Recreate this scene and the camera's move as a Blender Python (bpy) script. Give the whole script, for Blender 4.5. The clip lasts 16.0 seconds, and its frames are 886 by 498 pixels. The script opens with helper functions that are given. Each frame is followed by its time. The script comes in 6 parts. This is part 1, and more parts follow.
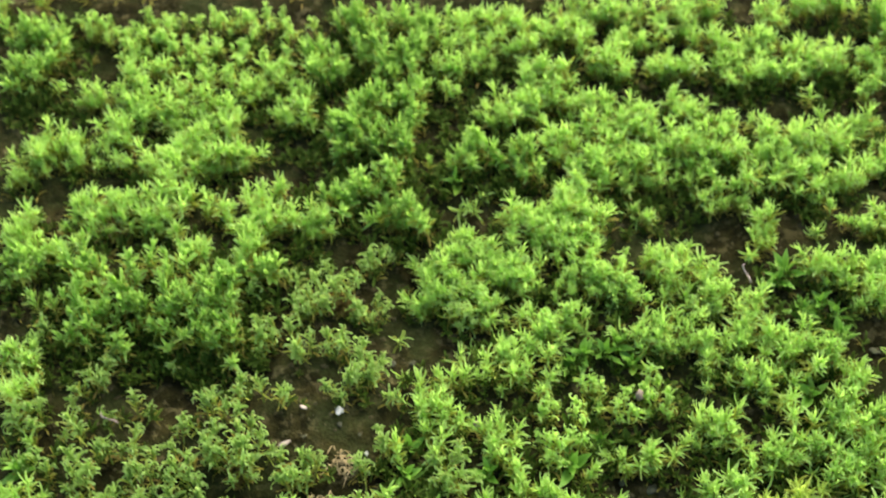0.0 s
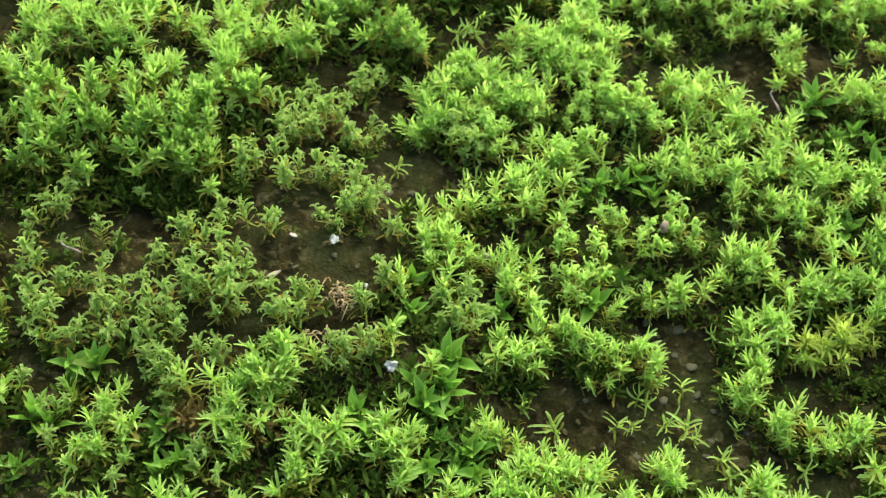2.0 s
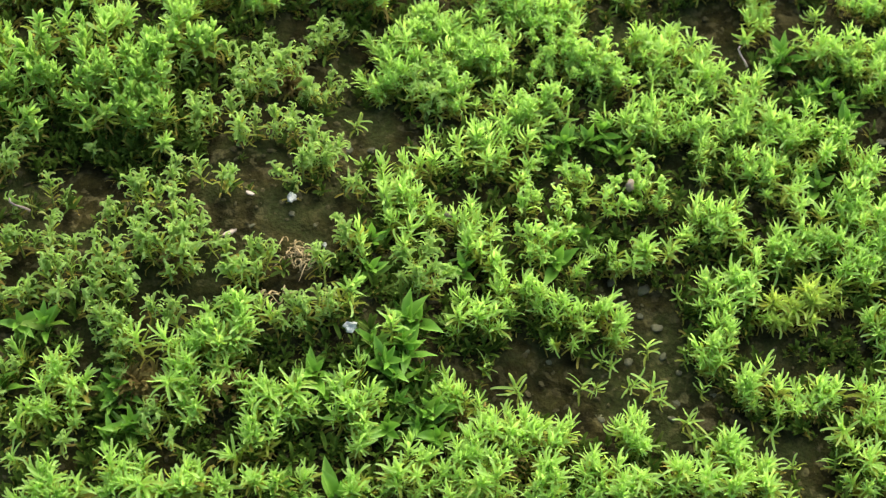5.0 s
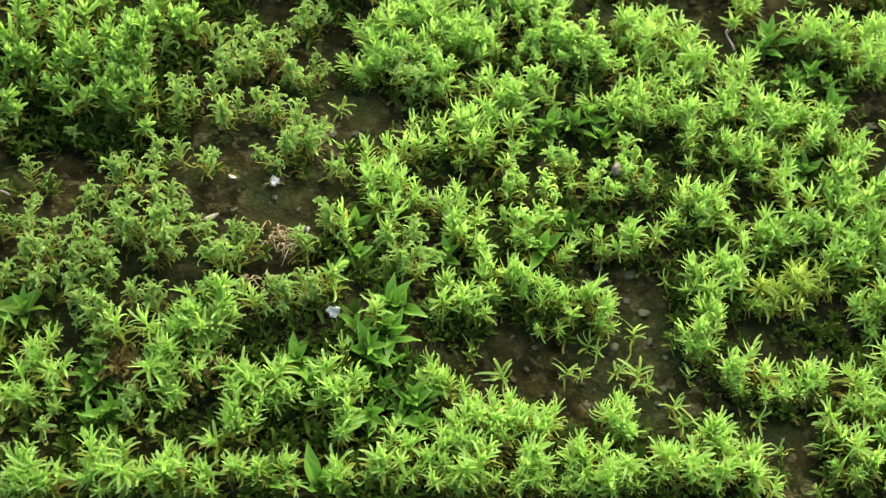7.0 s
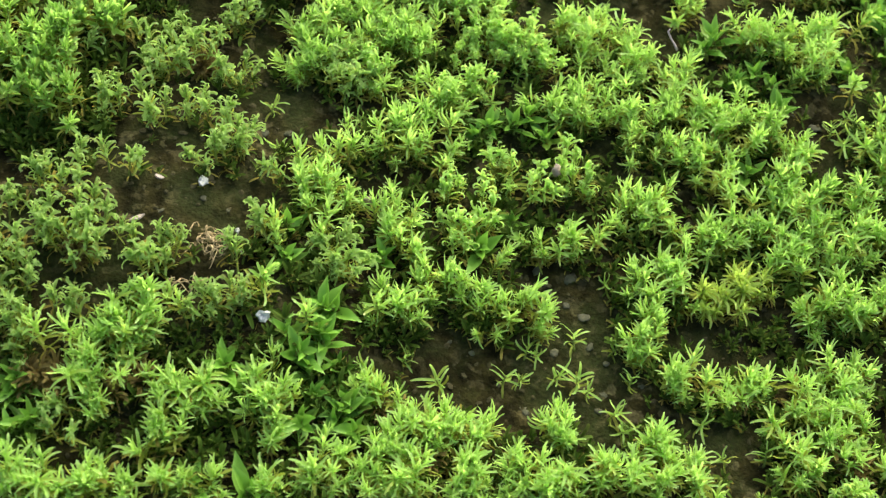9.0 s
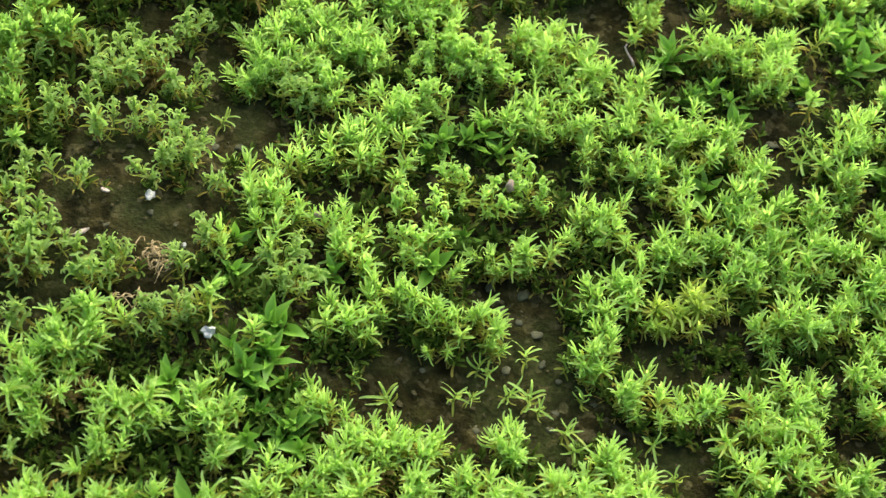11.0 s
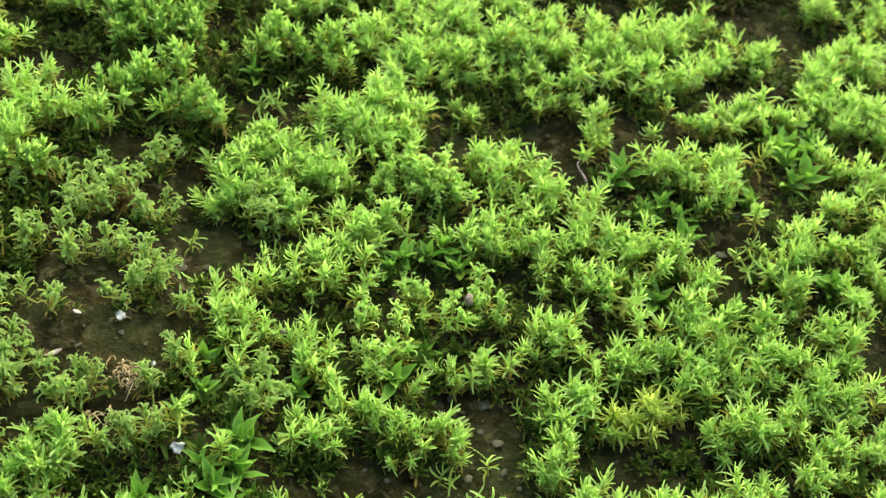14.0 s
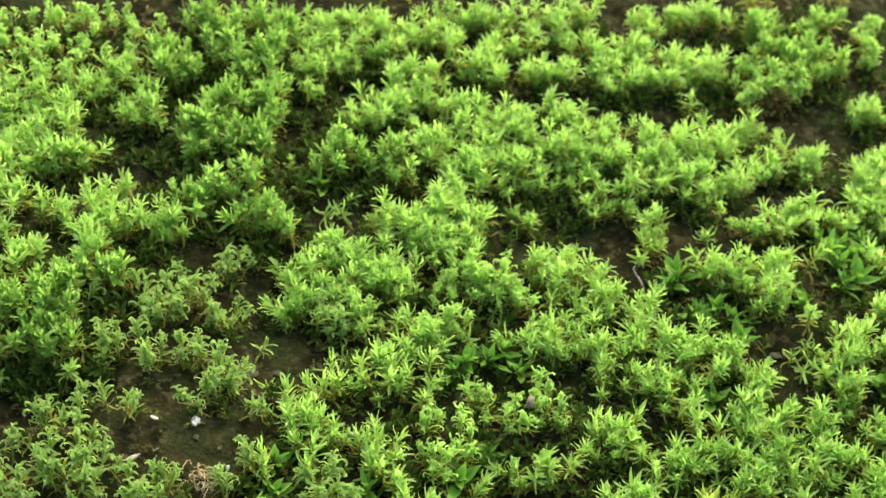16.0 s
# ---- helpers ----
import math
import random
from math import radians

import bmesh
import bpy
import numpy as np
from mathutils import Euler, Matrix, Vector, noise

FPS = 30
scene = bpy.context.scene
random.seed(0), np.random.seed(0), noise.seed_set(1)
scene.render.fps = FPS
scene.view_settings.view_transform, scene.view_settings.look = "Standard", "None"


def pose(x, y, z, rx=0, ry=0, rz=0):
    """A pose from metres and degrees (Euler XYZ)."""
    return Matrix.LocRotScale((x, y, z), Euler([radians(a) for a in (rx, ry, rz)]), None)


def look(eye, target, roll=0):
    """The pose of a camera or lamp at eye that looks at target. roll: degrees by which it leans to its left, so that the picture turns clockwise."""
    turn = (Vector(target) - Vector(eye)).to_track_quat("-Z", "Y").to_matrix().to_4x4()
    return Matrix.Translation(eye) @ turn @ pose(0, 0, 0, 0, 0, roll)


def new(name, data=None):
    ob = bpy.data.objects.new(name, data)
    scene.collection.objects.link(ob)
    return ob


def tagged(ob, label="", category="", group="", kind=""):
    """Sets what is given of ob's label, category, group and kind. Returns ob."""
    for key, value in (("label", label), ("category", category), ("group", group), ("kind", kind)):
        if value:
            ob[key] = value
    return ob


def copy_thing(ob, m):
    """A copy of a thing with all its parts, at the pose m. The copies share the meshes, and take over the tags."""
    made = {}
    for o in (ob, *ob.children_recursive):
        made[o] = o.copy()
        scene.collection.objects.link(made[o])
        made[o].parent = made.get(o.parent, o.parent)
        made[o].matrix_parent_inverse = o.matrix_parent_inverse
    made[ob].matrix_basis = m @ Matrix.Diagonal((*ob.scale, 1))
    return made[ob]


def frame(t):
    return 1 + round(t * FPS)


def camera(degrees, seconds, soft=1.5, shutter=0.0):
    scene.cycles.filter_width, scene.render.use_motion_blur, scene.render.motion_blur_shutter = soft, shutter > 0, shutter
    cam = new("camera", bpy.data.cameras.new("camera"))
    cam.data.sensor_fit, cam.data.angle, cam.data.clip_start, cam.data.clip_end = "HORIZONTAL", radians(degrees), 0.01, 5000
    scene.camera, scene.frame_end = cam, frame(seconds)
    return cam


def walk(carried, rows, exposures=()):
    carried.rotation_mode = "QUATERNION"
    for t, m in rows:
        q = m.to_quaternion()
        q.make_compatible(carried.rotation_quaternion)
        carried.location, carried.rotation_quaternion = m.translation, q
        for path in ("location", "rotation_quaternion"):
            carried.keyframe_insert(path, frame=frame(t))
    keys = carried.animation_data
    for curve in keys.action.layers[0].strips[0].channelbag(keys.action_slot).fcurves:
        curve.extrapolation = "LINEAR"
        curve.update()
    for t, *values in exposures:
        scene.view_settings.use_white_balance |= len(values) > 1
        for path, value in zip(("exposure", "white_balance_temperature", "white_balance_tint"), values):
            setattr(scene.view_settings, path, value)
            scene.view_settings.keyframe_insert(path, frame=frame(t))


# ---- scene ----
MM = 0.001

# ------------------------------------------------------------------ camera
cam = camera(34.0, 16.0, soft=1.38, shutter=0.25)
cam.data.dof.use_dof = True
cam.data.dof.focus_distance, cam.data.dof.aperture_fstop = 0.138, 64.0
PATH = [
    (0.0, (0.01232, -0.10385, 0.13070), (0.00103, -0.00349, 0.03375), -5.84),
    (0.5, (0.00400, -0.10394, 0.11606), (-0.00080, -0.00257, 0.01962), -2.17),
    (1.0, (-0.00054, -0.10468, 0.11361), (-0.00569, -0.00523, 0.01522), -3.07),
    (1.5, (-0.00017, -0.10242, 0.10992), (-0.00305, -0.00459, 0.00982), -2.32),
    (2.0, (-0.00042, -0.10164, 0.10849), (-0.00204, -0.00416, 0.00802), -1.68),
    (2.5, (-0.00024, -0.10122, 0.10829), (-0.00108, -0.00386, 0.00769), -1.34),
    (3.0, (-0.00010, -0.10096, 0.10771), (-0.00048, -0.00362, 0.00708), -1.16),
    (3.5, (0.00000, -0.10064, 0.10721), (0.00000, -0.00339, 0.00651), -1.00),
    (4.0, (-0.00013, -0.10020, 0.10660), (0.00061, -0.00372, 0.00515), -0.71),
    (6.5, (0.00061, -0.09935, 0.10455), (0.00264, -0.00523, 0.00093), -0.08),
    (7.0, (0.00078, -0.09923, 0.10415), (0.00315, -0.00495, 0.00068), 0.02),
    (7.5, (0.00111, -0.09861, 0.10324), (0.00431, -0.00434, -0.00021), 0.38),
    (8.0, (0.00147, -0.09735, 0.10201), (0.00615, -0.00324, -0.00154), 1.08),
    (8.5, (0.00179, -0.09710, 0.10127), (0.00828, -0.00264, -0.00185), 1.82),
    (11.0, (0.00539, -0.09623, 0.09933), (0.01426, -0.00016, -0.00212), 3.17),
    (11.5, (0.00657, -0.09682, 0.10000), (0.01893, 0.00212, 0.00172), 3.98),
    (12.0, (0.00682, -0.09719, 0.10038), (0.01958, 0.00243, 0.00284), 4.01),
    (12.5, (0.00689, -0.09819, 0.10173), (0.01935, 0.00324, 0.00603), 3.50),
    (13.0, (0.00687, -0.09852, 0.10183), (0.01912, 0.00348, 0.00672), 3.28),
    (13.5, (0.00676, -0.09897, 0.10233), (0.01851, 0.00355, 0.00772), 3.00),
    (14.0, (0.00665, -0.09981, 0.10332), (0.01793, 0.00357, 0.00960), 2.69),
    (14.5, (0.00624, -0.10071, 0.10450), (0.01706, 0.00380, 0.01197), 2.35),
    (15.0, (0.00573, -0.10166, 0.10579), (0.01591, 0.00407, 0.01458), 2.01),
    (15.5, (0.00511, -0.10294, 0.10723), (0.01363, 0.00406, 0.01735), 1.30),
    (16.0, (0.00506, -0.10279, 0.10769), (0.01183, 0.00671, 0.02072), 0.32),
]
walk(cam, [(t, look(eye, target, roll)) for t, eye, target, roll in PATH],
     exposures=[(0.0, 1.49, 6800, 3.0), (16.0, 1.49, 6800, 3.0)])

# ------------------------------------------------------------------ light: a bright overcast sky, brighter beyond the moss
SUN_UP, SUN_TURN = radians(41), radians(26)
world = bpy.data.worlds.new("world")
scene.world = world
world.use_nodes = True
wt = world.node_tree
sky = wt.nodes.new("ShaderNodeTexSky")
sky.sky_type, sky.sun_disc = "NISHITA", False
sky.sun_elevation, sky.sun_rotation = SUN_UP, SUN_TURN
sky.air_density, sky.dust_density = 1.0, 4.0
wt.nodes["Background"].inputs["Strength"].default_value = 0.15
wt.links.new(sky.outputs[0], wt.nodes["Background"].inputs[0])
lamp = bpy.data.lights.new("sun", "SUN")
lamp.energy, lamp.angle, lamp.color = 2.5, radians(80), (1.0, 0.95, 0.86)
sun = new("sun", lamp)
way = Vector((math.sin(SUN_TURN) * math.cos(SUN_UP), math.cos(SUN_TURN) * math.cos(SUN_UP), math.sin(SUN_UP)))
sun.matrix_basis = look(way * 3, (0, 0, 0))


# ------------------------------------------------------------------ materials
def nodes_of(name):
    m = bpy.data.materials.new(name)
    m.use_nodes = True
    t = m.node_tree
    return m, t, t.nodes["Principled BSDF"], t.nodes["Material Output"]


def node(t, kind, **values):
    n = t.nodes.new(kind)
    for key, value in values.items():
        n.inputs[key].default_value = value
    return n


def mixed(t, fac, a, b, mode="MIX"):
    n = t.nodes.new("ShaderNodeMix")
    n.data_type, n.blend_type = "RGBA", mode
    for socket, value in ((n.inputs[0], fac), (n.inputs[6], a), (n.inputs[7], b)):
        if isinstance(value, (tuple, float, int)):
            socket.default_value = (*value, 1.0) if isinstance(value, tuple) else value
        else:
            t.links.new(value, socket)
    return n.outputs[2]


def calc(t, how, a, b=0.0):
    n = t.nodes.new("ShaderNodeMath")
    n.operation = how
    for socket, value in zip(n.inputs, (a, b)):
        if isinstance(value, (float, int)):
            socket.default_value = value
        else:
            t.links.new(value, socket)
    return n.outputs[0]


def noise_at(t, scale, detail=3.0):
    g = t.nodes.new("ShaderNodeNewGeometry")
    n = node(t, "ShaderNodeTexNoise", Scale=scale, Detail=detail)
    t.links.new(g.outputs["Position"], n.inputs["Vector"])
    return n.outputs["Fac"]


def stretched(t, v, low, high):
    n = node(t, "ShaderNodeMapRange")
    n.inputs["From Min"].default_value, n.inputs["From Max"].default_value = low, high
    t.links.new(v, n.inputs["Value"])
    return n.outputs["Result"]


def leaf_material(name, dark, light, tip, aged, rough=0.42, through_share=0.62, gloss=0.28):
    """A thin leaf: varied from leaf to leaf and from patch to patch, a little light shines through it."""
    m, t, bsdf, out = nodes_of(name)
    info, geo = t.nodes.new("ShaderNodeObjectInfo"), t.nodes.new("ShaderNodeNewGeometry")
    r = calc(t, "FRACT", calc(t, "ADD", info.outputs["Random"], geo.outputs["Random Per Island"]))
    patch = stretched(t, noise_at(t, 110.0), 0.35, 0.65)
    tone = calc(t, "ADD", calc(t, "MULTIPLY", r, 0.45), calc(t, "MULTIPLY", patch, 0.5))
    colour = mixed(t, tone, dark, light)
    far = t.nodes.new("ShaderNodeAttribute")
    far.attribute_name = "along"
    split = t.nodes.new("ShaderNodeSeparateXYZ")
    t.links.new(far.outputs["Vector"], split.inputs[0])
    margin = calc(t, "POWER", split.outputs[1], 2.0)
    pale = calc(t, "ADD", calc(t, "MULTIPLY", calc(t, "POWER", split.outputs[0], 2.0), 0.35), calc(t, "MULTIPLY", margin, 0.35))
    colour = mixed(t, pale, colour, tip)
    old = calc(t, "MULTIPLY", calc(t, "GREATER_THAN", r, 0.92), 0.5)
    colour = mixed(t, old, colour, aged)
    speck = stretched(t, noise_at(t, 2600.0, 2.0), 0.3, 0.7)
    colour = mixed(t, calc(t, "MULTIPLY", speck, 0.14), colour, tuple(0.55 * v for v in dark))
    t.links.new(colour, bsdf.inputs["Base Color"])
    bsdf.inputs["Roughness"].default_value = rough
    bsdf.inputs["Specular IOR Level"].default_value = gloss
    bump = node(t, "ShaderNodeBump", Strength=0.35, Distance=0.00004)
    t.links.new(noise_at(t, 3800.0, 2.0), bump.inputs["Height"])
    t.links.new(bump.outputs[0], bsdf.inputs["Normal"])
    glow = t.nodes.new("ShaderNodeBsdfTranslucent")
    t.links.new(mixed(t, 0.5, colour, light), glow.inputs["Color"])
    mix = t.nodes.new("ShaderNodeMixShader")
    mix.inputs[0].default_value = through_share
    t.links.new(bsdf.outputs[0], mix.inputs[1])
    t.links.new(glow.outputs[0], mix.inputs[2])
    t.links.new(mix.outputs[0], out.inputs["Surface"])
    return m


def solid_material(name, dark, light, scale, rough=0.8, bump=0.4, depth=0.0001, spec=0.3):
    m, t, bsdf, out = nodes_of(name)
    info = t.nodes.new("ShaderNodeObjectInfo")
    coarse = stretched(t, noise_at(t, scale, 4.0), 0.32, 0.68)
    fine = stretched(t, noise_at(t, scale * 7, 4.0), 0.3, 0.7)
    tone = calc(t, "ADD", calc(t, "MULTIPLY", coarse, 0.5), calc(t, "MULTIPLY", fine, 0.35))
    tone = calc(t, "ADD", tone, calc(t, "MULTIPLY", info.outputs["Random"], 0.15))
    t.links.new(mixed(t, tone, dark, light), bsdf.inputs["Base Color"])
    bsdf.inputs["Roughness"].default_value = rough
    bsdf.inputs["Specular IOR Level"].default_value = spec
    b = node(t, "ShaderNodeBump", Strength=bump, Distance=depth)
    t.links.new(fine, b.inputs["Height"])
    t.links.new(b.outputs[0], bsdf.inputs["Normal"])
    return m


LIME = leaf_material("lime_leaf", (0.265, 0.48, 0.046), (0.475, 0.72, 0.125), (0.665, 0.85, 0.41), (0.36, 0.34, 0.05))
GREEN = leaf_material("green_leaf", (0.18, 0.37, 0.034), (0.36, 0.58, 0.088), (0.57, 0.78, 0.32), (0.28, 0.30, 0.05))
GOLD = leaf_material("golden_leaf", (0.29, 0.42, 0.034), (0.51, 0.66, 0.10), (0.71, 0.84, 0.31), (0.48, 0.34, 0.05))
CRISP = leaf_material("crisped_leaf", (0.165, 0.29, 0.032), (0.345, 0.525, 0.105), (0.55, 0.73, 0.30), (0.30, 0.21, 0.06), rough=0.5)
BROAD = leaf_material("broad_leaf", (0.085, 0.24, 0.020), (0.22, 0.44, 0.048), (0.36, 0.58, 0.11), (0.18, 0.22, 0.03), rough=0.4, through_share=0.35)
OLIVE = leaf_material("olive_leaf", (0.21, 0.27, 0.024), (0.42, 0.48, 0.07), (0.52, 0.58, 0.14), (0.30, 0.22, 0.05), rough=0.5)
AGED = leaf_material("aged_leaf", (0.15, 0.135, 0.020), (0.35, 0.30, 0.05), (0.42, 0.33, 0.08), (0.26, 0.15, 0.06), rough=0.6, through_share=0.4, gloss=0.15)
WITHER = leaf_material("withered_leaf", (0.09, 0.066, 0.018), (0.22, 0.165, 0.045), (0.27, 0.21, 0.065), (0.15, 0.09, 0.03), rough=0.65, through_share=0.3, gloss=0.12)
# undergrowth green, darkened to paint in the shade low between the cushions
SHADE = leaf_material("shaded_leaf", (0.022, 0.046, 0.005), (0.062, 0.108, 0.011), (0.12, 0.18, 0.025), (0.09, 0.08, 0.02), rough=0.7, through_share=0.15, gloss=0.08)
STEM = solid_material("stem_skin", (0.14, 0.17, 0.03), (0.26, 0.31, 0.06), 900.0)


def soil_material():
    """Moist dark earth with paler sandy patches, tan specks and a thin green film here and there."""
    m, t, bsdf, out = nodes_of("soil")
    broad = stretched(t, noise_at(t, 90.0, 4.0), 0.38, 0.62)
    middle = stretched(t, noise_at(t, 480.0, 5.0), 0.38, 0.62)
    fine = stretched(t, noise_at(t, 2600.0, 4.0), 0.35, 0.65)
    colour = mixed(t, middle, (0.0085, 0.0078, 0.0022), (0.036, 0.031, 0.0095))
    sand = calc(t, "MULTIPLY", stretched(t, noise_at(t, 800.0, 5.0), 0.54, 0.60), calc(t, "ADD", calc(t, "MULTIPLY", broad, 0.7), 0.25))
    colour = mixed(t, sand, colour, (0.12, 0.103, 0.046))
    film = calc(t, "MULTIPLY", stretched(t, noise_at(t, 190.0, 3.0), 0.44, 0.62), 0.8)
    colour = mixed(t, film, colour, (0.028, 0.036, 0.010))
    colour = mixed(t, calc(t, "MULTIPLY", fine, 0.55), colour, (0.011, 0.0095, 0.0030))
    t.links.new(colour, bsdf.inputs["Base Color"])
    bsdf.inputs["Roughness"].default_value = 0.95
    bsdf.inputs["Specular IOR Level"].default_value = 0.06
    bump = node(t, "ShaderNodeBump", Strength=0.8, Distance=0.0003)
    t.links.new(calc(t, "ADD", middle, calc(t, "MULTIPLY", fine, 0.4)), bump.inputs["Height"])
    t.links.new(bump.outputs[0], bsdf.inputs["Normal"])
    return m


SOIL = soil_material()
CRUMB = solid_material("soil_crumb", (0.016, 0.014, 0.005), (0.085, 0.075, 0.035), 600.0, rough=0.95, spec=0.12)
STONE = solid_material("stone", (0.045, 0.046, 0.026), (0.115, 0.112, 0.068), 700.0, rough=0.8, spec=0.1)
QUARTZ = solid_material("quartz", (0.13, 0.13, 0.11), (0.62, 0.61, 0.55), 2200.0, rough=0.45, spec=0.4)
STRAW = solid_material("dry_straw", (0.24, 0.17, 0.08), (0.50, 0.38, 0.20), 1400.0, rough=0.6)
CHIP = solid_material("pale_chip", (0.20, 0.16, 0.13), (0.38, 0.31, 0.26), 1200.0, rough=0.6)
HUSK = solid_material("seed_husk", (0.16, 0.115, 0.08), (0.36, 0.28, 0.21), 1200.0, rough=0.55)
TWIGGY = solid_material("twig_bark", (0.28, 0.20, 0.19), (0.46, 0.36, 0.33), 1100.0, rough=0.6)

# ------------------------------------------------------------------ ground
# swells and hollows of the bank: x, y, width, height in mm
SWELLS = [(22, -8, 14, -1.6), (42, -10, 8, -1.0), (-17, -2, 10, 3.0), (-6, -12, 7, 2.0), (-33, 9, 15, 2.6), (58, 18, 15, 3.0), (-26, -15, 8, 1.2), (10, -16, 8, -1.5), (-29, 5.5, 7, -2.8), (-38, 5.5, 6, -2.2), (-5.5, 19, 5, -1.5), (27, 30, 7, -1.5)]


def bank(x, y):
    """The height of the soil in mm at x, y in mm, without its crumbs."""
    far = 260.0
    z = -0.1274 * far * np.tanh(x / far) + 0.2438 * far * np.tanh(y / far) - 1.0
    for bx, by, r, h in SWELLS:
        z = z + h * np.exp(-((x - bx) ** 2 + (y - by) ** 2) / (2 * (r * 0.75) ** 2))
    return z


def mesh_of(name, verts, faces, materials, index=None, smooth=True):
    me = bpy.data.meshes.new(name)
    me.from_pydata(verts, [], faces)
    for m in materials:
        me.materials.append(m)
    if index is not None:
        me.polygons.foreach_set("material_index", index)
    me.polygons.foreach_set("use_smooth", [smooth] * len(me.polygons))
    me.update()
    return me


def build_ground():
    core = np.arange(-66, 82, 0.5)
    out = 1.5 * np.geomspace(1, 260, 30)
    xs = np.concatenate([core[0] - out[::-1], core, core[-1] + out])
    gx, gy = np.meshgrid(xs, xs - 5)
    gz = bank(gx, gy)
    rough = np.zeros_like(gz)
    for j in range(30, 30 + len(core)):
        for i in range(30, 30 + len(core)):
            p = Vector((gx[j, i], gy[j, i], 0))
            rough[j, i] = 0.45 * noise.noise(p * 0.33) + 0.3 * noise.noise(p * 0.8) + 0.34 * abs(noise.noise(p * 1.1)) + 0.16 * noise.noise(p * 2.1)
    gz = gz + rough
    n = len(xs)
    verts = np.stack([gx, gy, gz], -1).reshape(-1, 3) * MM
    a = (np.arange(n - 1)[:, None] * n + np.arange(n - 1)[None]).ravel()
    faces = np.stack([a, a + 1, a + n + 1, a + n], 1)
    ob = new("ground", mesh_of("ground", verts.tolist(), faces.tolist(), [SOIL]))
    tagged(ob, "dark brown crumbly soil of a gentle bank", "soil", kind="structure")


build_ground()


# ------------------------------------------------------------------ leaves: each shape lies along +x from its base at the origin, in mm
STATIONS = {6: (0, 0.22, 0.45, 0.68, 0.86, 0.97, 1.0), 4: (0, 0.35, 0.68, 0.9, 1.0), 5: (0, 0.3, 0.58, 0.82, 0.95, 1.0)}


def blade(length, width, fold, bend, profile, steps=6, twist=0.0, curl_side=0.0, wave=0.0, late=False):
    """bend: the turn of the midrib, in degrees from base to tip, downwards if positive. Also gives, for each vertex, how far along the leaf and how far out it is."""
    marks = STATIONS.get(steps) or [k / steps for k in range(steps)] + [1.0]
    verts, faces, far = [], [], []
    p, pitch, yaw = Vector((0, 0, 0)), 0.0, 0.0
    for k, s in enumerate(marks):
        w = width * 0.5 * profile(s)
        head = Vector((math.cos(pitch) * math.cos(yaw), math.cos(pitch) * math.sin(yaw), math.sin(pitch)))
        side = Vector((-math.sin(yaw), math.cos(yaw), 0))
        up = head.cross(side)
        turn = radians(twist) * s
        side, up = side * math.cos(turn) + up * math.sin(turn), up * math.cos(turn) - side * math.sin(turn)
        lift = w * fold
        ripple = wave * w * math.sin(s * 14)
        if k == steps:
            verts.append(p + up * lift * 0.4)
            far.append((1.0, 1.0, 0.0))
        else:
            verts += [p + side * w + up * (lift + ripple), p.copy(), p - side * w + up * (lift - ripple)]
            far += [(s, 1.0, 0.0), (s, 0.0, 0.0), (s, 1.0, 0.0)]
            gap = marks[k + 1] - s
            p = p + head * (length * gap)
            mid = s + gap / 2
            pitch -= radians(bend) * gap * (3 * mid * mid if late else 0.4 + 1.2 * s)
            yaw += radians(curl_side) * gap * (2 * mid if late else 0.3 + 1.4 * s)
    for k in range(steps - 1):
        a = 3 * k
        faces += [(a, a + 1, a + 4, a + 3), (a + 1, a + 2, a + 5, a + 4)]
    a = 3 * (steps - 1)
    faces += [(a, a + 1, a + 3), (a + 1, a + 2, a + 3)]
    return [tuple(v * MM) for v in verts], faces, far


def tongue(s):
    return 0.85 + 0.2 * s if s < 0.84 else 1.0 * math.sqrt(max(0.0, 1 - ((s - 0.84) / 0.18) ** 2))


def lance(s):
    return 0.55 + 0.45 * math.sin(min(1, s / 0.4) * math.pi / 2) if s < 0.4 else max(0.0, 1 - ((s - 0.4) / 0.6) ** 1.35)


def ribbon(s):
    """A narrow strap of even width with a blunt tip."""
    return 0.9 + 0.1 * min(1.0, s / 0.3) if s < 0.6 else 0.45 + 0.55 * (1 - ((s - 0.6) / 0.4) ** 2.0)


def leafy(s):
    return 1.0 - 0.45 * s if s < 0.6 else max(0.0, 0.73 * (1 - ((s - 0.6) / 0.41) ** 2.0))


def leaf_mesh(name, verts, faces, far, materials, index=None):
    me = mesh_of(name, verts, faces, materials, index)
    me.attributes.new("along", "FLOAT_VECTOR", "POINT").data.foreach_set("vector", np.array(far, dtype=float).ravel())
    return me


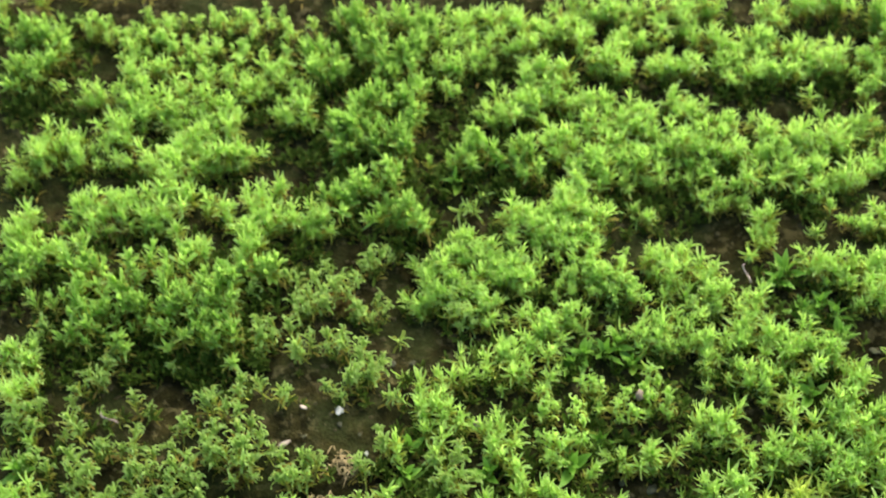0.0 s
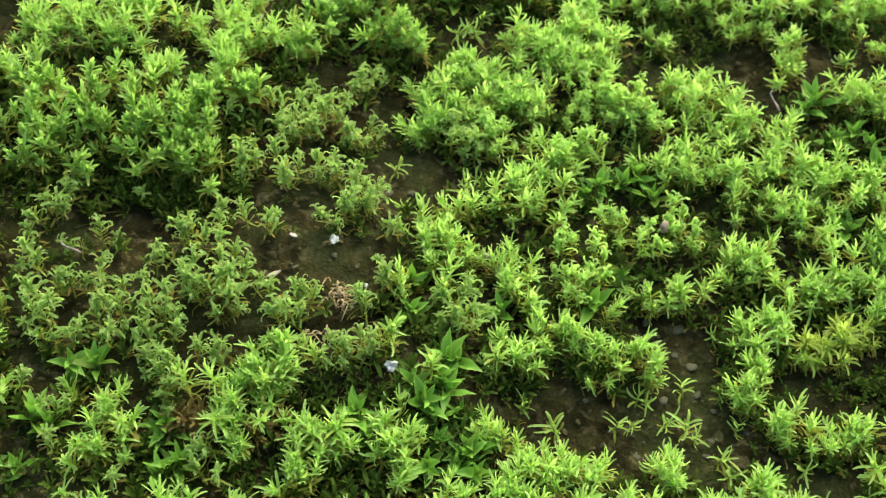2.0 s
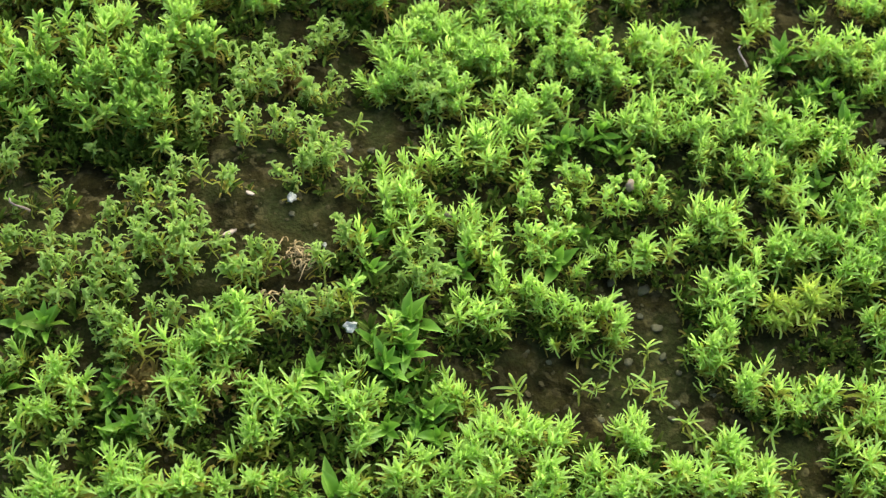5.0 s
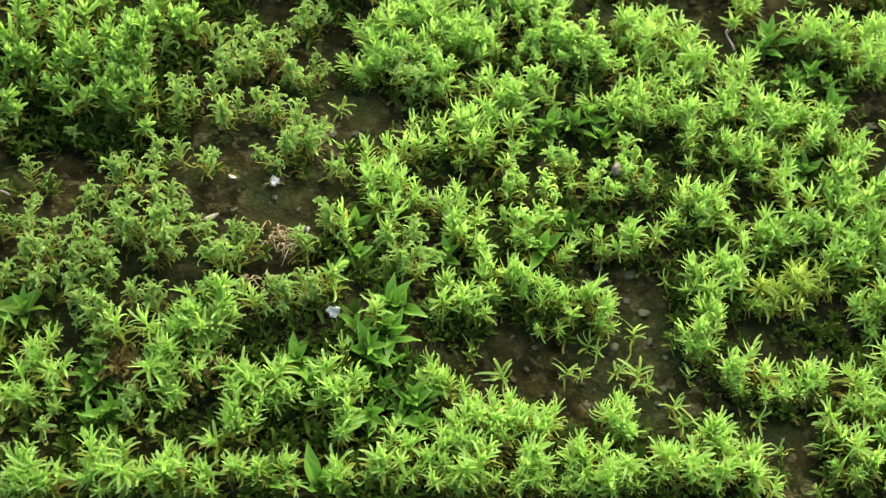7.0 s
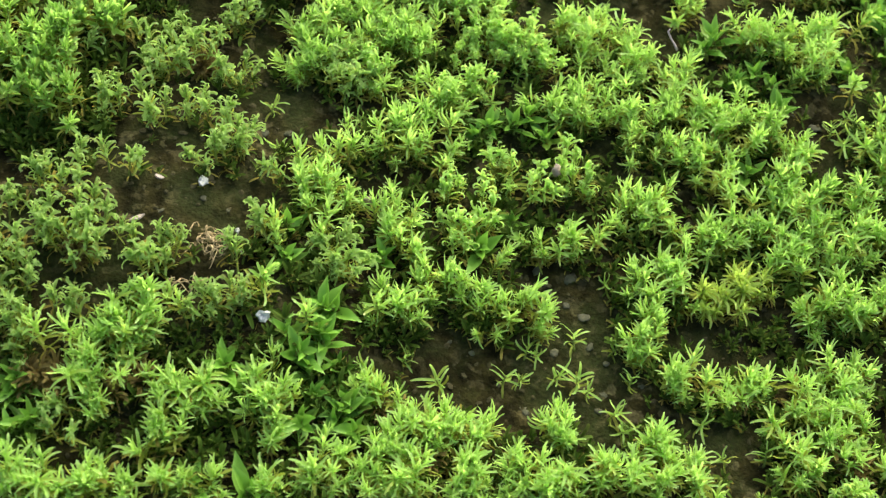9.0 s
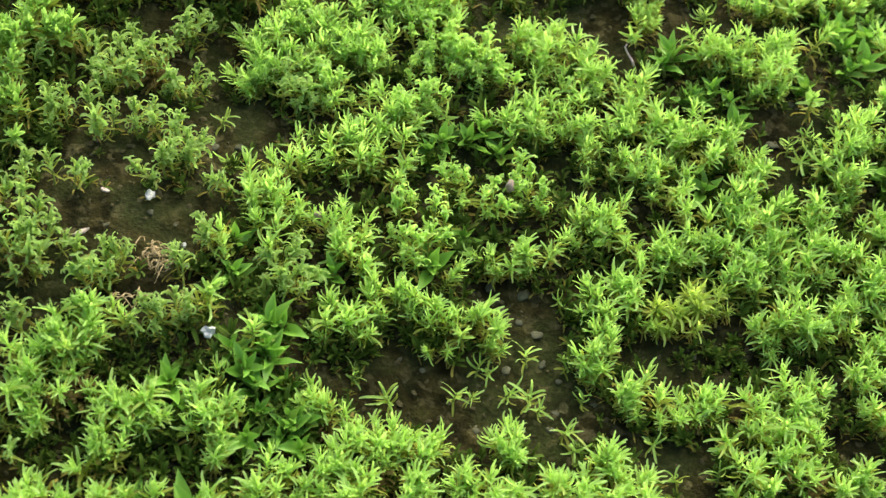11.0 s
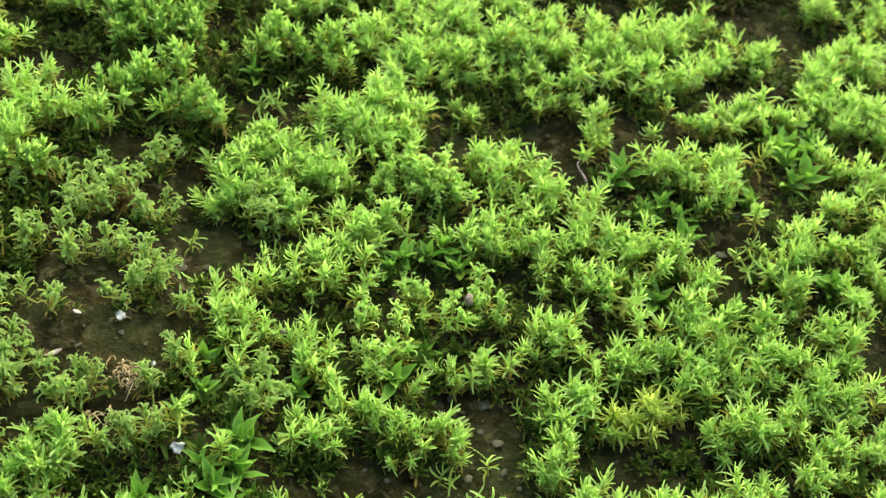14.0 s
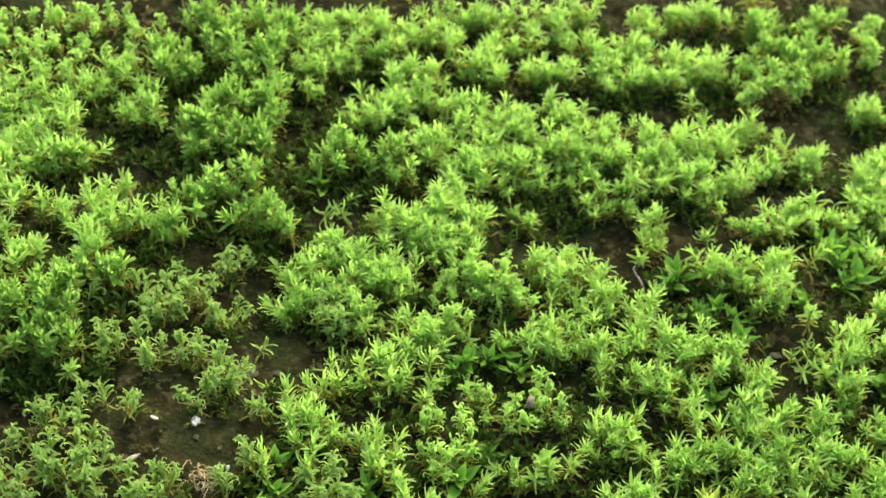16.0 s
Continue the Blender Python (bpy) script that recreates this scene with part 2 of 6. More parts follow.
def shapes_of(kind, count, material, rng):
    made = []
    for _ in range(count):
        if kind == "star":
            g = blade(rng.uniform(1.4, 2.2), rng.uniform(0.2, 0.27), rng.uniform(0.3, 0.8), rng.choice((-100, -60, -20, 20, 60, 105)) + rng.uniform(-15, 15), ribbon, 6, rng.uniform(-70, 70), rng.uniform(-85, 85))
        elif kind == "leafy":
            g = blade(rng.uniform(1.35, 2.05), rng.uniform(0.36, 0.48), rng.uniform(0.3, 0.6), rng.choice((-60, -20, 20, 60)) + rng.uniform(-18, 18), rng.choice((leafy, ribbon, ribbon)), 5, rng.uniform(-40, 40), rng.uniform(-40, 40))
        elif kind == "old":
            g = blade(rng.uniform(1.5, 2.3), rng.uniform(0.26, 0.36), rng.uniform(0.3, 0.8), rng.uniform(40, 150), tongue, 4, rng.uniform(-90, 90), rng.uniform(-80, 80))
        elif kind == "crisp":
            bend = rng.uniform(-330, -150) if rng.random() < 0.35 else rng.uniform(170, 400)
            g = blade(rng.uniform(1.7, 2.5), rng.uniform(0.25, 0.33), rng.uniform(0.3, 0.7), bend, ribbon, 9, rng.uniform(-110, 110), rng.uniform(-110, 110), 0.3, True)
        else:
            g = blade(rng.uniform(2.1, 2.9), rng.uniform(0.8, 1.1), rng.uniform(0.4, 0.75), rng.uniform(-30, 45), lance, 7, rng.uniform(-25, 25), rng.uniform(-25, 25), 0.14)
        made.append(leaf_mesh("leaf", *g, [material]))
    return made


rng = random.Random(11)
LEAVES = {
    "lime": shapes_of("star", 12, LIME, rng), "green": shapes_of("leafy", 12, GREEN, rng), "gold": shapes_of("star", 10, GOLD, rng),
    "crisp": shapes_of("crisp", 14, CRISP, rng), "broad": shapes_of("broad", 10, BROAD, rng), "aged": shapes_of("old", 12, AGED, rng), "olive": shapes_of("star", 12, OLIVE, rng),
    "curl": shapes_of("crisp", 14, LIME, rng), "wither": shapes_of("old", 8, WITHER, rng), "shade": shapes_of("leafy", 8, SHADE, rng),
}


# ------------------------------------------------------------------ plans of the shoots: a bent stem and its leaves, in mm
def stem_line(rng, h, lean):
    a, b = rng.uniform(0, 6.28), rng.uniform(-0.6, 0.6)
    pts = []
    for k in range(6):
        s = k / 5
        r = lean * h * s ** 1.6
        pts.append(Vector((math.cos(a + b * s) * r, math.sin(a + b * s) * r, h * s)))
    return pts


def along(pts, s):
    f = min(max(s, 0.0), 0.9999) * (len(pts) - 1)
    i = int(f)
    return pts[i].lerp(pts[i + 1], f - i), (pts[i + 1] - pts[i]).normalized()


def leaf_place(rng, pts, s, azimuth, up, size):
    p, d = along(pts, s)
    turn = Vector((0, 0, 1)).rotation_difference(d).to_matrix().to_4x4()
    return Matrix.Translation(p * MM) @ turn @ pose(0, 0, 0, 0, 0, math.degrees(azimuth)) @ pose(0, 0, 0, rng.uniform(-25, 25), -up, 0) @ Matrix.Scale(size, 4)


def plan_shoot(rng, kind, h):
    """A loose head of spreading leaves, olive ones below it, withered ones down the stem."""
    pts = stem_line(rng, h, rng.uniform(0.04, 0.25))
    leaves, a = [], rng.uniform(0, 6.28)
    n, rise = (28, 0.45) if kind in ("crisp", "curl") else (38, 0.58)
    bare = rng.uniform(0.32, 0.46)
    for k in range(n):
        s = 0.1 + 0.9 * (k / (n - 1)) ** rise
        a += 2.4 + rng.uniform(-0.6, 0.6)
        tip = max(0.0, (s - 0.7) / 0.3)
        up = 18 + 22 * s + 24 * tip + rng.uniform(-30, 28)
        size = (0.8 + 0.25 * s) * rng.uniform(0.6, 1.2) * (1 - 0.3 * tip * tip)
        level = s + rng.uniform(-0.08, 0.08)
        skin = "aged" if level < bare else "olive" if level < bare + 0.26 and kind not in ("shade", "wither") else kind
        if kind in ("crisp", "curl") and skin == kind:
            up += 18
        leaves.append((skin, rng.randrange(12), leaf_place(rng, pts, s, a, up, size)))
    return pts, leaves


def plan_rosette(rng, size):
    pts = stem_line(rng, 1.5 * size, 0.15)
    leaves, a = [], rng.uniform(0, 6.28)
    n = rng.randint(7, 10)
    for k in range(n):
        s = 0.35 + 0.65 * k / (n - 1)
        a += 2.4 + rng.uniform(-0.35, 0.35)
        leaves.append(("broad", rng.randrange(10), leaf_place(rng, pts, s, a, 22 + 52 * (k / n) ** 1.25 + rng.uniform(-8, 8), size * (1.05 - 0.4 * k / n) * rng.uniform(0.85, 1.1))))
    return pts, leaves


def plan_sprig(rng, size):
    pts = stem_line(rng, 1.5 * size, 0.3)
    leaves, a = [], rng.uniform(0, 6.28)
    n = rng.randint(10, 14)
    for k in range(n):
        s = 0.3 + 0.7 * k / (n - 1)
        a += 2.4 + rng.uniform(-0.4, 0.4)
        leaves.append(("lime" if s > 0.5 else "olive", rng.randrange(12), leaf_place(rng, pts, s, a, 2 + 52 * (k / n) ** 1.6 + rng.uniform(-12, 12), size * rng.uniform(0.6, 0.95))))
    return pts, leaves


# ------------------------------------------------------------------ meshes out of plans
def tube(pts, radius, sides=5, thin=1.0):
    verts, faces = [], []
    for k, p in enumerate(pts):
        d = (pts[min(k + 1, len(pts) - 1)] - pts[max(k - 1, 0)]).normalized()
        u = d.orthogonal().normalized()
        v = d.cross(u)
        r = radius * (1 + (thin - 1) * k / (len(pts) - 1))
        for i in range(sides):
            c = 2 * math.pi * i / sides
            verts.append(tuple((p + u * (r * math.cos(c)) + v * (r * math.sin(c))) * MM))
    for k in range(len(pts) - 1):
        for i in range(sides):
            j = (i + 1) % sides
            faces.append((k * sides + i, k * sides + j, (k + 1) * sides + j, (k + 1) * sides + i))
    faces += [tuple(range(sides))[::-1], tuple(range((len(pts) - 1) * sides, len(pts) * sides))]
    return verts, faces


def part(name, mesh, parent, m=None, label=""):
    ob = new(name, mesh)
    ob.parent = parent
    if m is not None:
        ob.matrix_basis = m
    return tagged(ob, label)


def grid_of(mesh):
    v = np.empty(len(mesh.vertices) * 3)
    mesh.vertices.foreach_get("co", v)
    far = np.zeros(len(mesh.vertices) * 3)
    if "along" in mesh.attributes:
        mesh.attributes["along"].data.foreach_get("vector", far)
    return v.reshape(-1, 3), [tuple(p.vertices) for p in mesh.polygons], far.reshape(-1, 3)


GRIDS = {kind: [grid_of(m) for m in some] for kind, some in LEAVES.items()}
SKIN = {"lime": LIME, "green": GREEN, "gold": GOLD, "crisp": CRISP, "curl": LIME, "broad": BROAD, "aged": AGED, "olive": OLIVE, "wither": WITHER, "shade": SHADE}


def joined(name, leaves, materials):
    """One mesh of many leaves."""
    verts, faces, index, far, at = [], [], [], [], 0
    for kind, k, m in leaves:
        v, f, along_leaf = GRIDS[kind][k % len(GRIDS[kind])]
        a = np.array(m)
        verts.append(v @ a[:3, :3].T + a[:3, 3])
        faces += [tuple(i + at for i in q) for q in f]
        index += [materials.index(SKIN[kind])] * len(f)
        far.append(along_leaf)
        at += len(v)
    return leaf_mesh(name, np.concatenate(verts).tolist(), faces, np.concatenate(far), materials, index)


def thing_from(plan, name, whole_leaves, radius=0.14):
    """A plant as a thing: a stem with either every leaf a part, or a crown of young and a skirt of old leaves."""
    pts, leaves = plan
    base = new(name)
    base.empty_display_size = 0.001
    part("stem", mesh_of("stem", *tube(pts, radius, 5, 0.6), [STEM]), base)
    if whole_leaves:
        for kind, k, m in leaves:
            part("leaf", LEAVES[kind][k % len(LEAVES[kind])], base, m)
    else:
        young, middle, old = [q for q in leaves if q[0] not in ("aged", "olive")], [q for q in leaves if q[0] == "olive"], [q for q in leaves if q[0] == "aged"]
        if young:
            part("leaf_crown", joined("leaf_crown", young, [SKIN[young[0][0]]]), base)
        if middle:
            part("middle_leaves", joined("middle_leaves", middle, [OLIVE]), base, label="olive green older leaves")
        if old:
            part("old_leaves", joined("old_leaves", old, [AGED]), base, label="olive brown withered lower leaves")
    return base


# ------------------------------------------------------------------ where each head of moss stands: x and y in mm, and its share of full height
LIME_SPOTS_1 = [
    (-34.7, -29.7, 0.88), (-34.5, -30.5, 0.7), (-34.3, -28.7, 1), (-33.3, -30.1, 0.88), (-33.1, -28.9, 1), (-32.5, -30.2, 0.7), (-32.1, -29.6, 1), (-30.9, -29.3, 1), (-27.8, -28.6, 0.88), (-27, -28.9, 0.7), (-25.4, -29, 0.7), (-25, -28.3, 1),
    (-24.1, -28.5, 0.7), (-22.9, -28.9, 0.7), (-21.4, -28.6, 1), (-19.2, -28.7, 0.7), (-18.4, -28.2, 1), (-17.6, -28.7, 0.7), (-13.9, -28.5, 0.7), (-11.5, -28.1, 0.7), (-10.8, -28.3, 0.7), (-47.6, -23.1, 0.7), (-46, -22.3, 0.88), (-36.6, -26, 0.7),
    (-36.2, -23, 1), (-34, -26.8, 1), (-33.9, -22.2, 0.88), (-31.3, -22.6, 0.88), (-28.5, -27, 1), (-28.5, -27.9, 0.88), (-27, -26.5, 1), (-26.2, -27.8, 1), (-24.9, -26.8, 1), (-22.8, -27.9, 1), (-21.6, -27.6, 1), (-20.5, -28, 1),
]
LIME_SPOTS_2 = [
    (-19.9, -26.6, 1), (-17.2, -24.5, 1), (-16.3, -24.4, 1), (-15.9, -26.8, 1), (-15.1, -24.1, 1), (-15, -27, 1), (-14.9, -22.6, 1), (-13.8, -27.4, 0.88), (-13.1, -27.4, 0.88), (-11.7, -26.6, 1), (-7, -27.6, 0.88), (-6.6, -23.7, 0.88),
    (-6.5, -26.9, 1), (-6.3, -22.9, 0.88), (-5.8, -27.3, 1), (-3.9, -27, 0.7), (-3.6, -26, 1), (-2.9, -25.2, 1), (-2.7, -26.7, 1), (-1.7, -27.4, 0.7), (-1, -26.9, 0.7), (-0.7, -25, 1), (0, -24.4, 1), (0.2, -25.4, 0.88),
    (2.2, -26, 0.88), (2.5, -23.4, 1), (2.6, -27.3, 0.88), (3.2, -22.5, 1), (3.2, -26.2, 1), (4.1, -26.7, 1), (4.1, -27.6, 0.7), (4.2, -24, 1), (5, -22.8, 1), (5.2, -24.5, 1), (5.3, -26.9, 1), (6.1, -26.9, 0.7),
]
LIME_SPOTS_3 = [
    (6.2, -24.9, 1), (6.8, -22.3, 0.88), (8.8, -27.2, 0.7), (9, -22.9, 0.88), (9.6, -26, 1), (10, -27.1, 0.88), (10.7, -23.4, 1), (10.8, -22.5, 1), (11.1, -25.1, 1), (11.5, -27, 0.88), (12.1, -25, 1), (12.6, -27.3, 0.7),
    (14.6, -23.5, 0.88), (14.6, -26.4, 0.7), (14.9, -24.9, 1), (15.1, -22.9, 1), (16.2, -25.7, 0.88), (16.3, -23.7, 1), (16.6, -26.9, 0.7), (17.3, -24.3, 1), (17.3, -26.5, 1), (18.1, -26.8, 0.7), (18.4, -25.3, 1), (19.3, -24.5, 1),
    (19.7, -25.6, 0.88), (20.2, -26.5, 0.7), (20.6, -25, 0.88), (22.3, -26.1, 0.7), (22.9, -24.1, 1), (23.5, -23.3, 1), (23.6, -25.2, 1), (25.3, -25.9, 0.88), (25.9, -24.5, 1), (26.4, -22.9, 1), (27, -25.3, 0.88), (27.9, -22.3, 0.88),
]
LIME_SPOTS_4 = [
    (27.9, -26.5, 0.7), (28.4, -25.8, 0.88), (29.4, -24.4, 0.88), (29.7, -23.3, 1), (31.3, -26.3, 0.7), (31.4, -25.4, 0.88), (31.8, -23.2, 1), (32.1, -24.9, 1), (32.5, -22.1, 1), (33.9, -26.9, 1), (40.2, -24.6, 0.88), (40.8, -24.9, 0.7),
    (41, -22.4, 1), (42, -22.9, 1), (42, -24.4, 0.7), (42.9, -23.7, 1), (45.7, -22.5, 0.88), (50.3, -22.5, 1), (50.8, -23, 0.88), (51.4, -22.2, 1), (52, -23.3, 0.7), (53.3, -22.6, 0.88), (-48.6, -17.4, 0.88), (-47.6, -21.8, 0.88),
    (-47.2, -19, 1), (-46.7, -16.7, 1), (-45.7, -17.2, 0.88), (-45.3, -16.3, 0.88), (-44.9, -21.4, 1), (-44.3, -20.2, 1), (-44.1, -16.8, 0.88), (-43.8, -21.7, 0.7), (-36.4, -16.7, 1), (-34.4, -21.4, 1), (-34.1, -17.7, 0.88), (-33.6, -16.7, 1),
]
LIME_SPOTS_5 = [
    (-32.8, -19.1, 1), (-31.9, -20.1, 1), (-31.7, -21.1, 0.88), (-25.8, -17.1, 1), (-23.8, -18.9, 1), (-22.9, -18.6, 1), (-22.5, -17.4, 1), (-21.9, -19.4, 1), (-21.9, -20.8, 0.88), (-21.5, -18.7, 1), (-21.5, -21.7, 0.7), (-21.1, -16.7, 1),
    (-20.7, -21.1, 0.88), (-20.2, -16.2, 1), (-20.1, -18.7, 0.88), (-19.3, -16.7, 0.88), (-18.1, -16.9, 0.88), (-16.5, -18.7, 1), (-16.2, -20.1, 1), (-15.7, -22, 1), (-15.5, -19.3, 1), (-14.6, -19.5, 1), (-14.1, -18.5, 1), (-13.8, -20.9, 1),
    (-13.6, -19.9, 1), (-12.9, -19.4, 1), (-12.7, -17.8, 1), (-12.7, -21.1, 0.7), (-12.2, -20.5, 0.88), (-11.7, -19.4, 1), (-11.5, -20, 0.88), (-8.3, -21.3, 0.88), (-8, -18.8, 1), (-7.5, -17.9, 1), (-7.3, -20.2, 1), (-7, -19, 1),
]
LIME_SPOTS_6 = [
    (-6.3, -16.5, 1), (-5.8, -21.5, 1), (-5.6, -20.1, 1), (-5.1, -19.1, 1), (-4.4, -19.7, 0.88), (1.6, -18.3, 0.7), (1.9, -17.4, 1), (2.3, -18.2, 0.7), (2.9, -17.5, 1), (3.4, -18.1, 1), (4.4, -18.7, 0.88), (4.5, -21.5, 1),
    (5.3, -19.4, 1), (6.3, -19.8, 1), (6.8, -20.9, 1), (7.1, -19.4, 1), (8.4, -20.4, 1), (8.9, -19.1, 1), (9.3, -21.1, 1), (10.4, -19.8, 1), (11.9, -21.2, 1), (12, -19.7, 1), (13, -20.3, 1), (18.2, -19.9, 0.88),
    (18.7, -20.5, 0.88), (19.1, -21.7, 0.88), (19.5, -19.1, 1), (19.7, -20.2, 1), (19.9, -21.1, 0.88), (27.6, -21.5, 1), (28.3, -20.3, 1), (28.7, -21.1, 1), (31.7, -16.3, 0.7), (33.6, -16.2, 0.7), (34.6, -16.7, 0.7), (38, -16.2, 0.7),
]
LIME_SPOTS_7 = [
    (40, -19.9, 0.88), (40.6, -19, 1), (42.6, -17.4, 0.88), (42.9, -18.6, 0.88), (42.9, -21.2, 1), (44.1, -16.2, 1), (44.4, -21.7, 1), (44.6, -18.5, 0.88), (45.3, -17.1, 1), (45.4, -19.4, 1), (46.2, -20.5, 1), (46.6, -16.7, 0.88),
    (47.2, -21.9, 0.88), (48, -17, 1), (48.5, -17.9, 0.88), (48.6, -20.8, 0.7), (48.7, -19.6, 0.88), (49.4, -16.1, 0.88), (52.8, -21.9, 1), (55.1, -16.2, 1), (56.9, -16.1, 1), (57.9, -16.6, 1), (60, -16.4, 0.7), (-49.4, -12.4, 0.88),
    (-49.2, -11.2, 1), (-48, -12.9, 0.88), (-47.9, -15.9, 1), (-47.5, -11.7, 1), (-47.1, -12.6, 1), (-46.1, -10.2, 1), (-46.1, -15.5, 1), (-45.8, -14, 1), (-45.5, -12.2, 1), (-45.1, -11, 1), (-44.8, -15.4, 1), (-44, -15.9, 0.88),
]
LIME_SPOTS_8 = [
    (-23.3, -15.8, 1), (-22.1, -15.9, 1), (-21.2, -14.4, 1), (-20.5, -15, 1), (-20.1, -12.8, 1), (-19.6, -14, 1), (-19.3, -15.4, 1), (-18.9, -12.2, 1), (-18.4, -13.1, 1), (-18.1, -15.2, 1), (-18, -10.7, 1), (-17.4, -14.9, 0.88),
    (-17.2, -13.5, 1), (-17, -11.1, 1), (-16.9, -14.4, 1), (-15.6, -11.7, 0.88), (-14.5, -12.4, 1), (-6.6, -10.6, 1), (-3.1, -12.6, 1), (2, -10.8, 0.7), (2.4, -16, 1), (3, -10.8, 0.7), (5.9, -10.6, 0.7), (6.7, -10.1, 0.88),
    (12.6, -10.2, 0.7), (14.2, -10.4, 0.7), (27.1, -11, 1), (27.3, -12.1, 0.88), (27.7, -10.4, 1), (28.1, -12.8, 0.7), (28.7, -10.7, 1), (29, -11.5, 0.88), (30.1, -15, 1), (30.5, -14.1, 1), (31.2, -15.6, 0.88), (32.1, -14.1, 1),
]
LIME_SPOTS_9 = [
    (32.8, -12.9, 1), (33.9, -14.9, 1), (35.2, -16, 0.88), (36.4, -14.7, 1), (37.1, -15.9, 0.88), (37.5, -15, 1), (38.7, -14.3, 1), (39.2, -15.9, 0.7), (39.4, -14.8, 1), (41.7, -15.9, 1), (43.1, -14.1, 1), (45.6, -14.1, 1),
    (46.3, -13.2, 1), (47.2, -15.9, 1), (48, -14.7, 1), (48.9, -12.9, 1), (49.6, -13.5, 1), (53.2, -11.9, 1), (53.6, -13.3, 0.88), (54.4, -15.4, 0.7), (54.5, -11.8, 0.88), (55.3, -10.4, 1), (57.1, -11.3, 0.7), (57.6, -11.9, 0.7),
    (59.6, -14.3, 1), (61.5, -13.6, 1), (-46.7, -4.4, 0.88), (-6.5, -4.3, 0.88), (-6.3, -5.3, 0.7), (3, -9.7, 1), (3.6, -8.7, 1), (4.4, -8, 1), (4.6, -9.8, 1), (5.2, -8.6, 1), (6.2, -7.9, 1), (6.2, -9.5, 1),
]
LIME_SPOTS_10 = [
    (7.1, -6.6, 1), (7.6, -5.7, 1), (7.8, -7.6, 1), (8.4, -8.1, 0.7), (9, -6.1, 1), (10, -7, 0.88), (10.6, -5.8, 1), (11.1, -6.9, 0.7), (11.7, -5.4, 1), (11.9, -7.3, 0.88), (12.6, -9.1, 0.88), (13.2, -8, 1),
    (13.8, -6.3, 1), (14.3, -7.3, 1), (14.3, -8.7, 0.88), (15.6, -8.1, 1), (15.6, -9.1, 0.88), (16.5, -7.2, 1), (17.4, -6.2, 1), (18.1, -7.6, 1), (18.1, -9.3, 0.7), (18.8, -9.3, 1), (19.1, -9.9, 0.7), (27.3, -5.5, 0.7),
    (28.1, -4.5, 1), (28.1, -5.7, 0.7), (28.8, -5.4, 1), (29.5, -6.8, 1), (29.5, -8.9, 1), (29.9, -5.9, 0.88), (30.3, -9.4, 1), (31.2, -4.1, 1), (32.3, -4.4, 1), (32.4, -5.5, 1), (33.3, -6.7, 0.7), (44.7, -8.2, 1),
]
LIME_SPOTS_11 = [
    (45.3, -6.5, 1), (46, -9.1, 0.7), (46.5, -7.6, 1), (46.8, -5.9, 1), (47.8, -6.5, 1), (48.4, -8, 0.7), (48.8, -5.4, 1), (49.3, -7.4, 1), (50.1, -8.1, 0.7), (50.5, -7.1, 1), (51.1, -7.7, 0.88), (52.8, -6, 0.88),
    (53, -4.6, 1), (53.7, -7.2, 0.88), (54.8, -4.8, 0.88), (54.9, -9.5, 1), (55.5, -4.2, 0.88), (57.1, -5.3, 0.88), (57.2, -9.7, 1), (57.8, -6.8, 1), (57.9, -9.1, 1), (58.8, -5, 1), (59.4, -8.9, 0.7), (60, -5.8, 0.88),
    (60.2, -4.3, 1), (61, -9, 0.88), (62.3, -9.3, 0.7), (63.1, -8, 0.88), (63.2, -6.2, 0.88), (-51.3, 1.4, 0.88), (-49.9, 0.1, 1), (-48.8, 0.8, 1), (-6, -2.6, 1), (-4, 1.5, 1), (-3.7, -1, 0.88), (-2.9, 0.1, 1),
]
LIME_SPOTS_12 = [
    (-2.4, -3.3, 1), (-2.1, 1.9, 1), (-1.6, 0.8, 0.88), (-1.6, -1.8, 1), (0, 0.1, 0.88), (0.6, 1.5, 0.88), (2.4, -0.1, 1), (3.8, 0.7, 1), (3.8, -0.8, 1), (4, -2.3, 1), (4.8, -2.7, 0.88), (5.1, -0, 1),
    (5.6, -3.2, 1), (5.7, -0.9, 1), (6.4, -4, 1), (6.5, 0.4, 1), (14.6, -3.7, 0.88), (15.2, -2.8, 0.88), (18.3, -0.8, 1), (18.6, -1.5, 0.88), (19.4, -2.1, 0.7), (20.8, -1.9, 0.88), (21.7, -1.3, 0.88), (22, -0.2, 1),
    (22.6, -1.3, 0.7), (22.8, -0.4, 1), (24.9, -0.2, 0.88), (25.4, 0.3, 1), (27.3, 1.6, 0.88), (28.4, -3.6, 1), (28.8, 1, 0.7), (30.5, 1.7, 0.88), (31, -3, 1), (32.7, 0.9, 0.88), (33.1, -0.3, 0.88), (33.3, -2.9, 1),
]
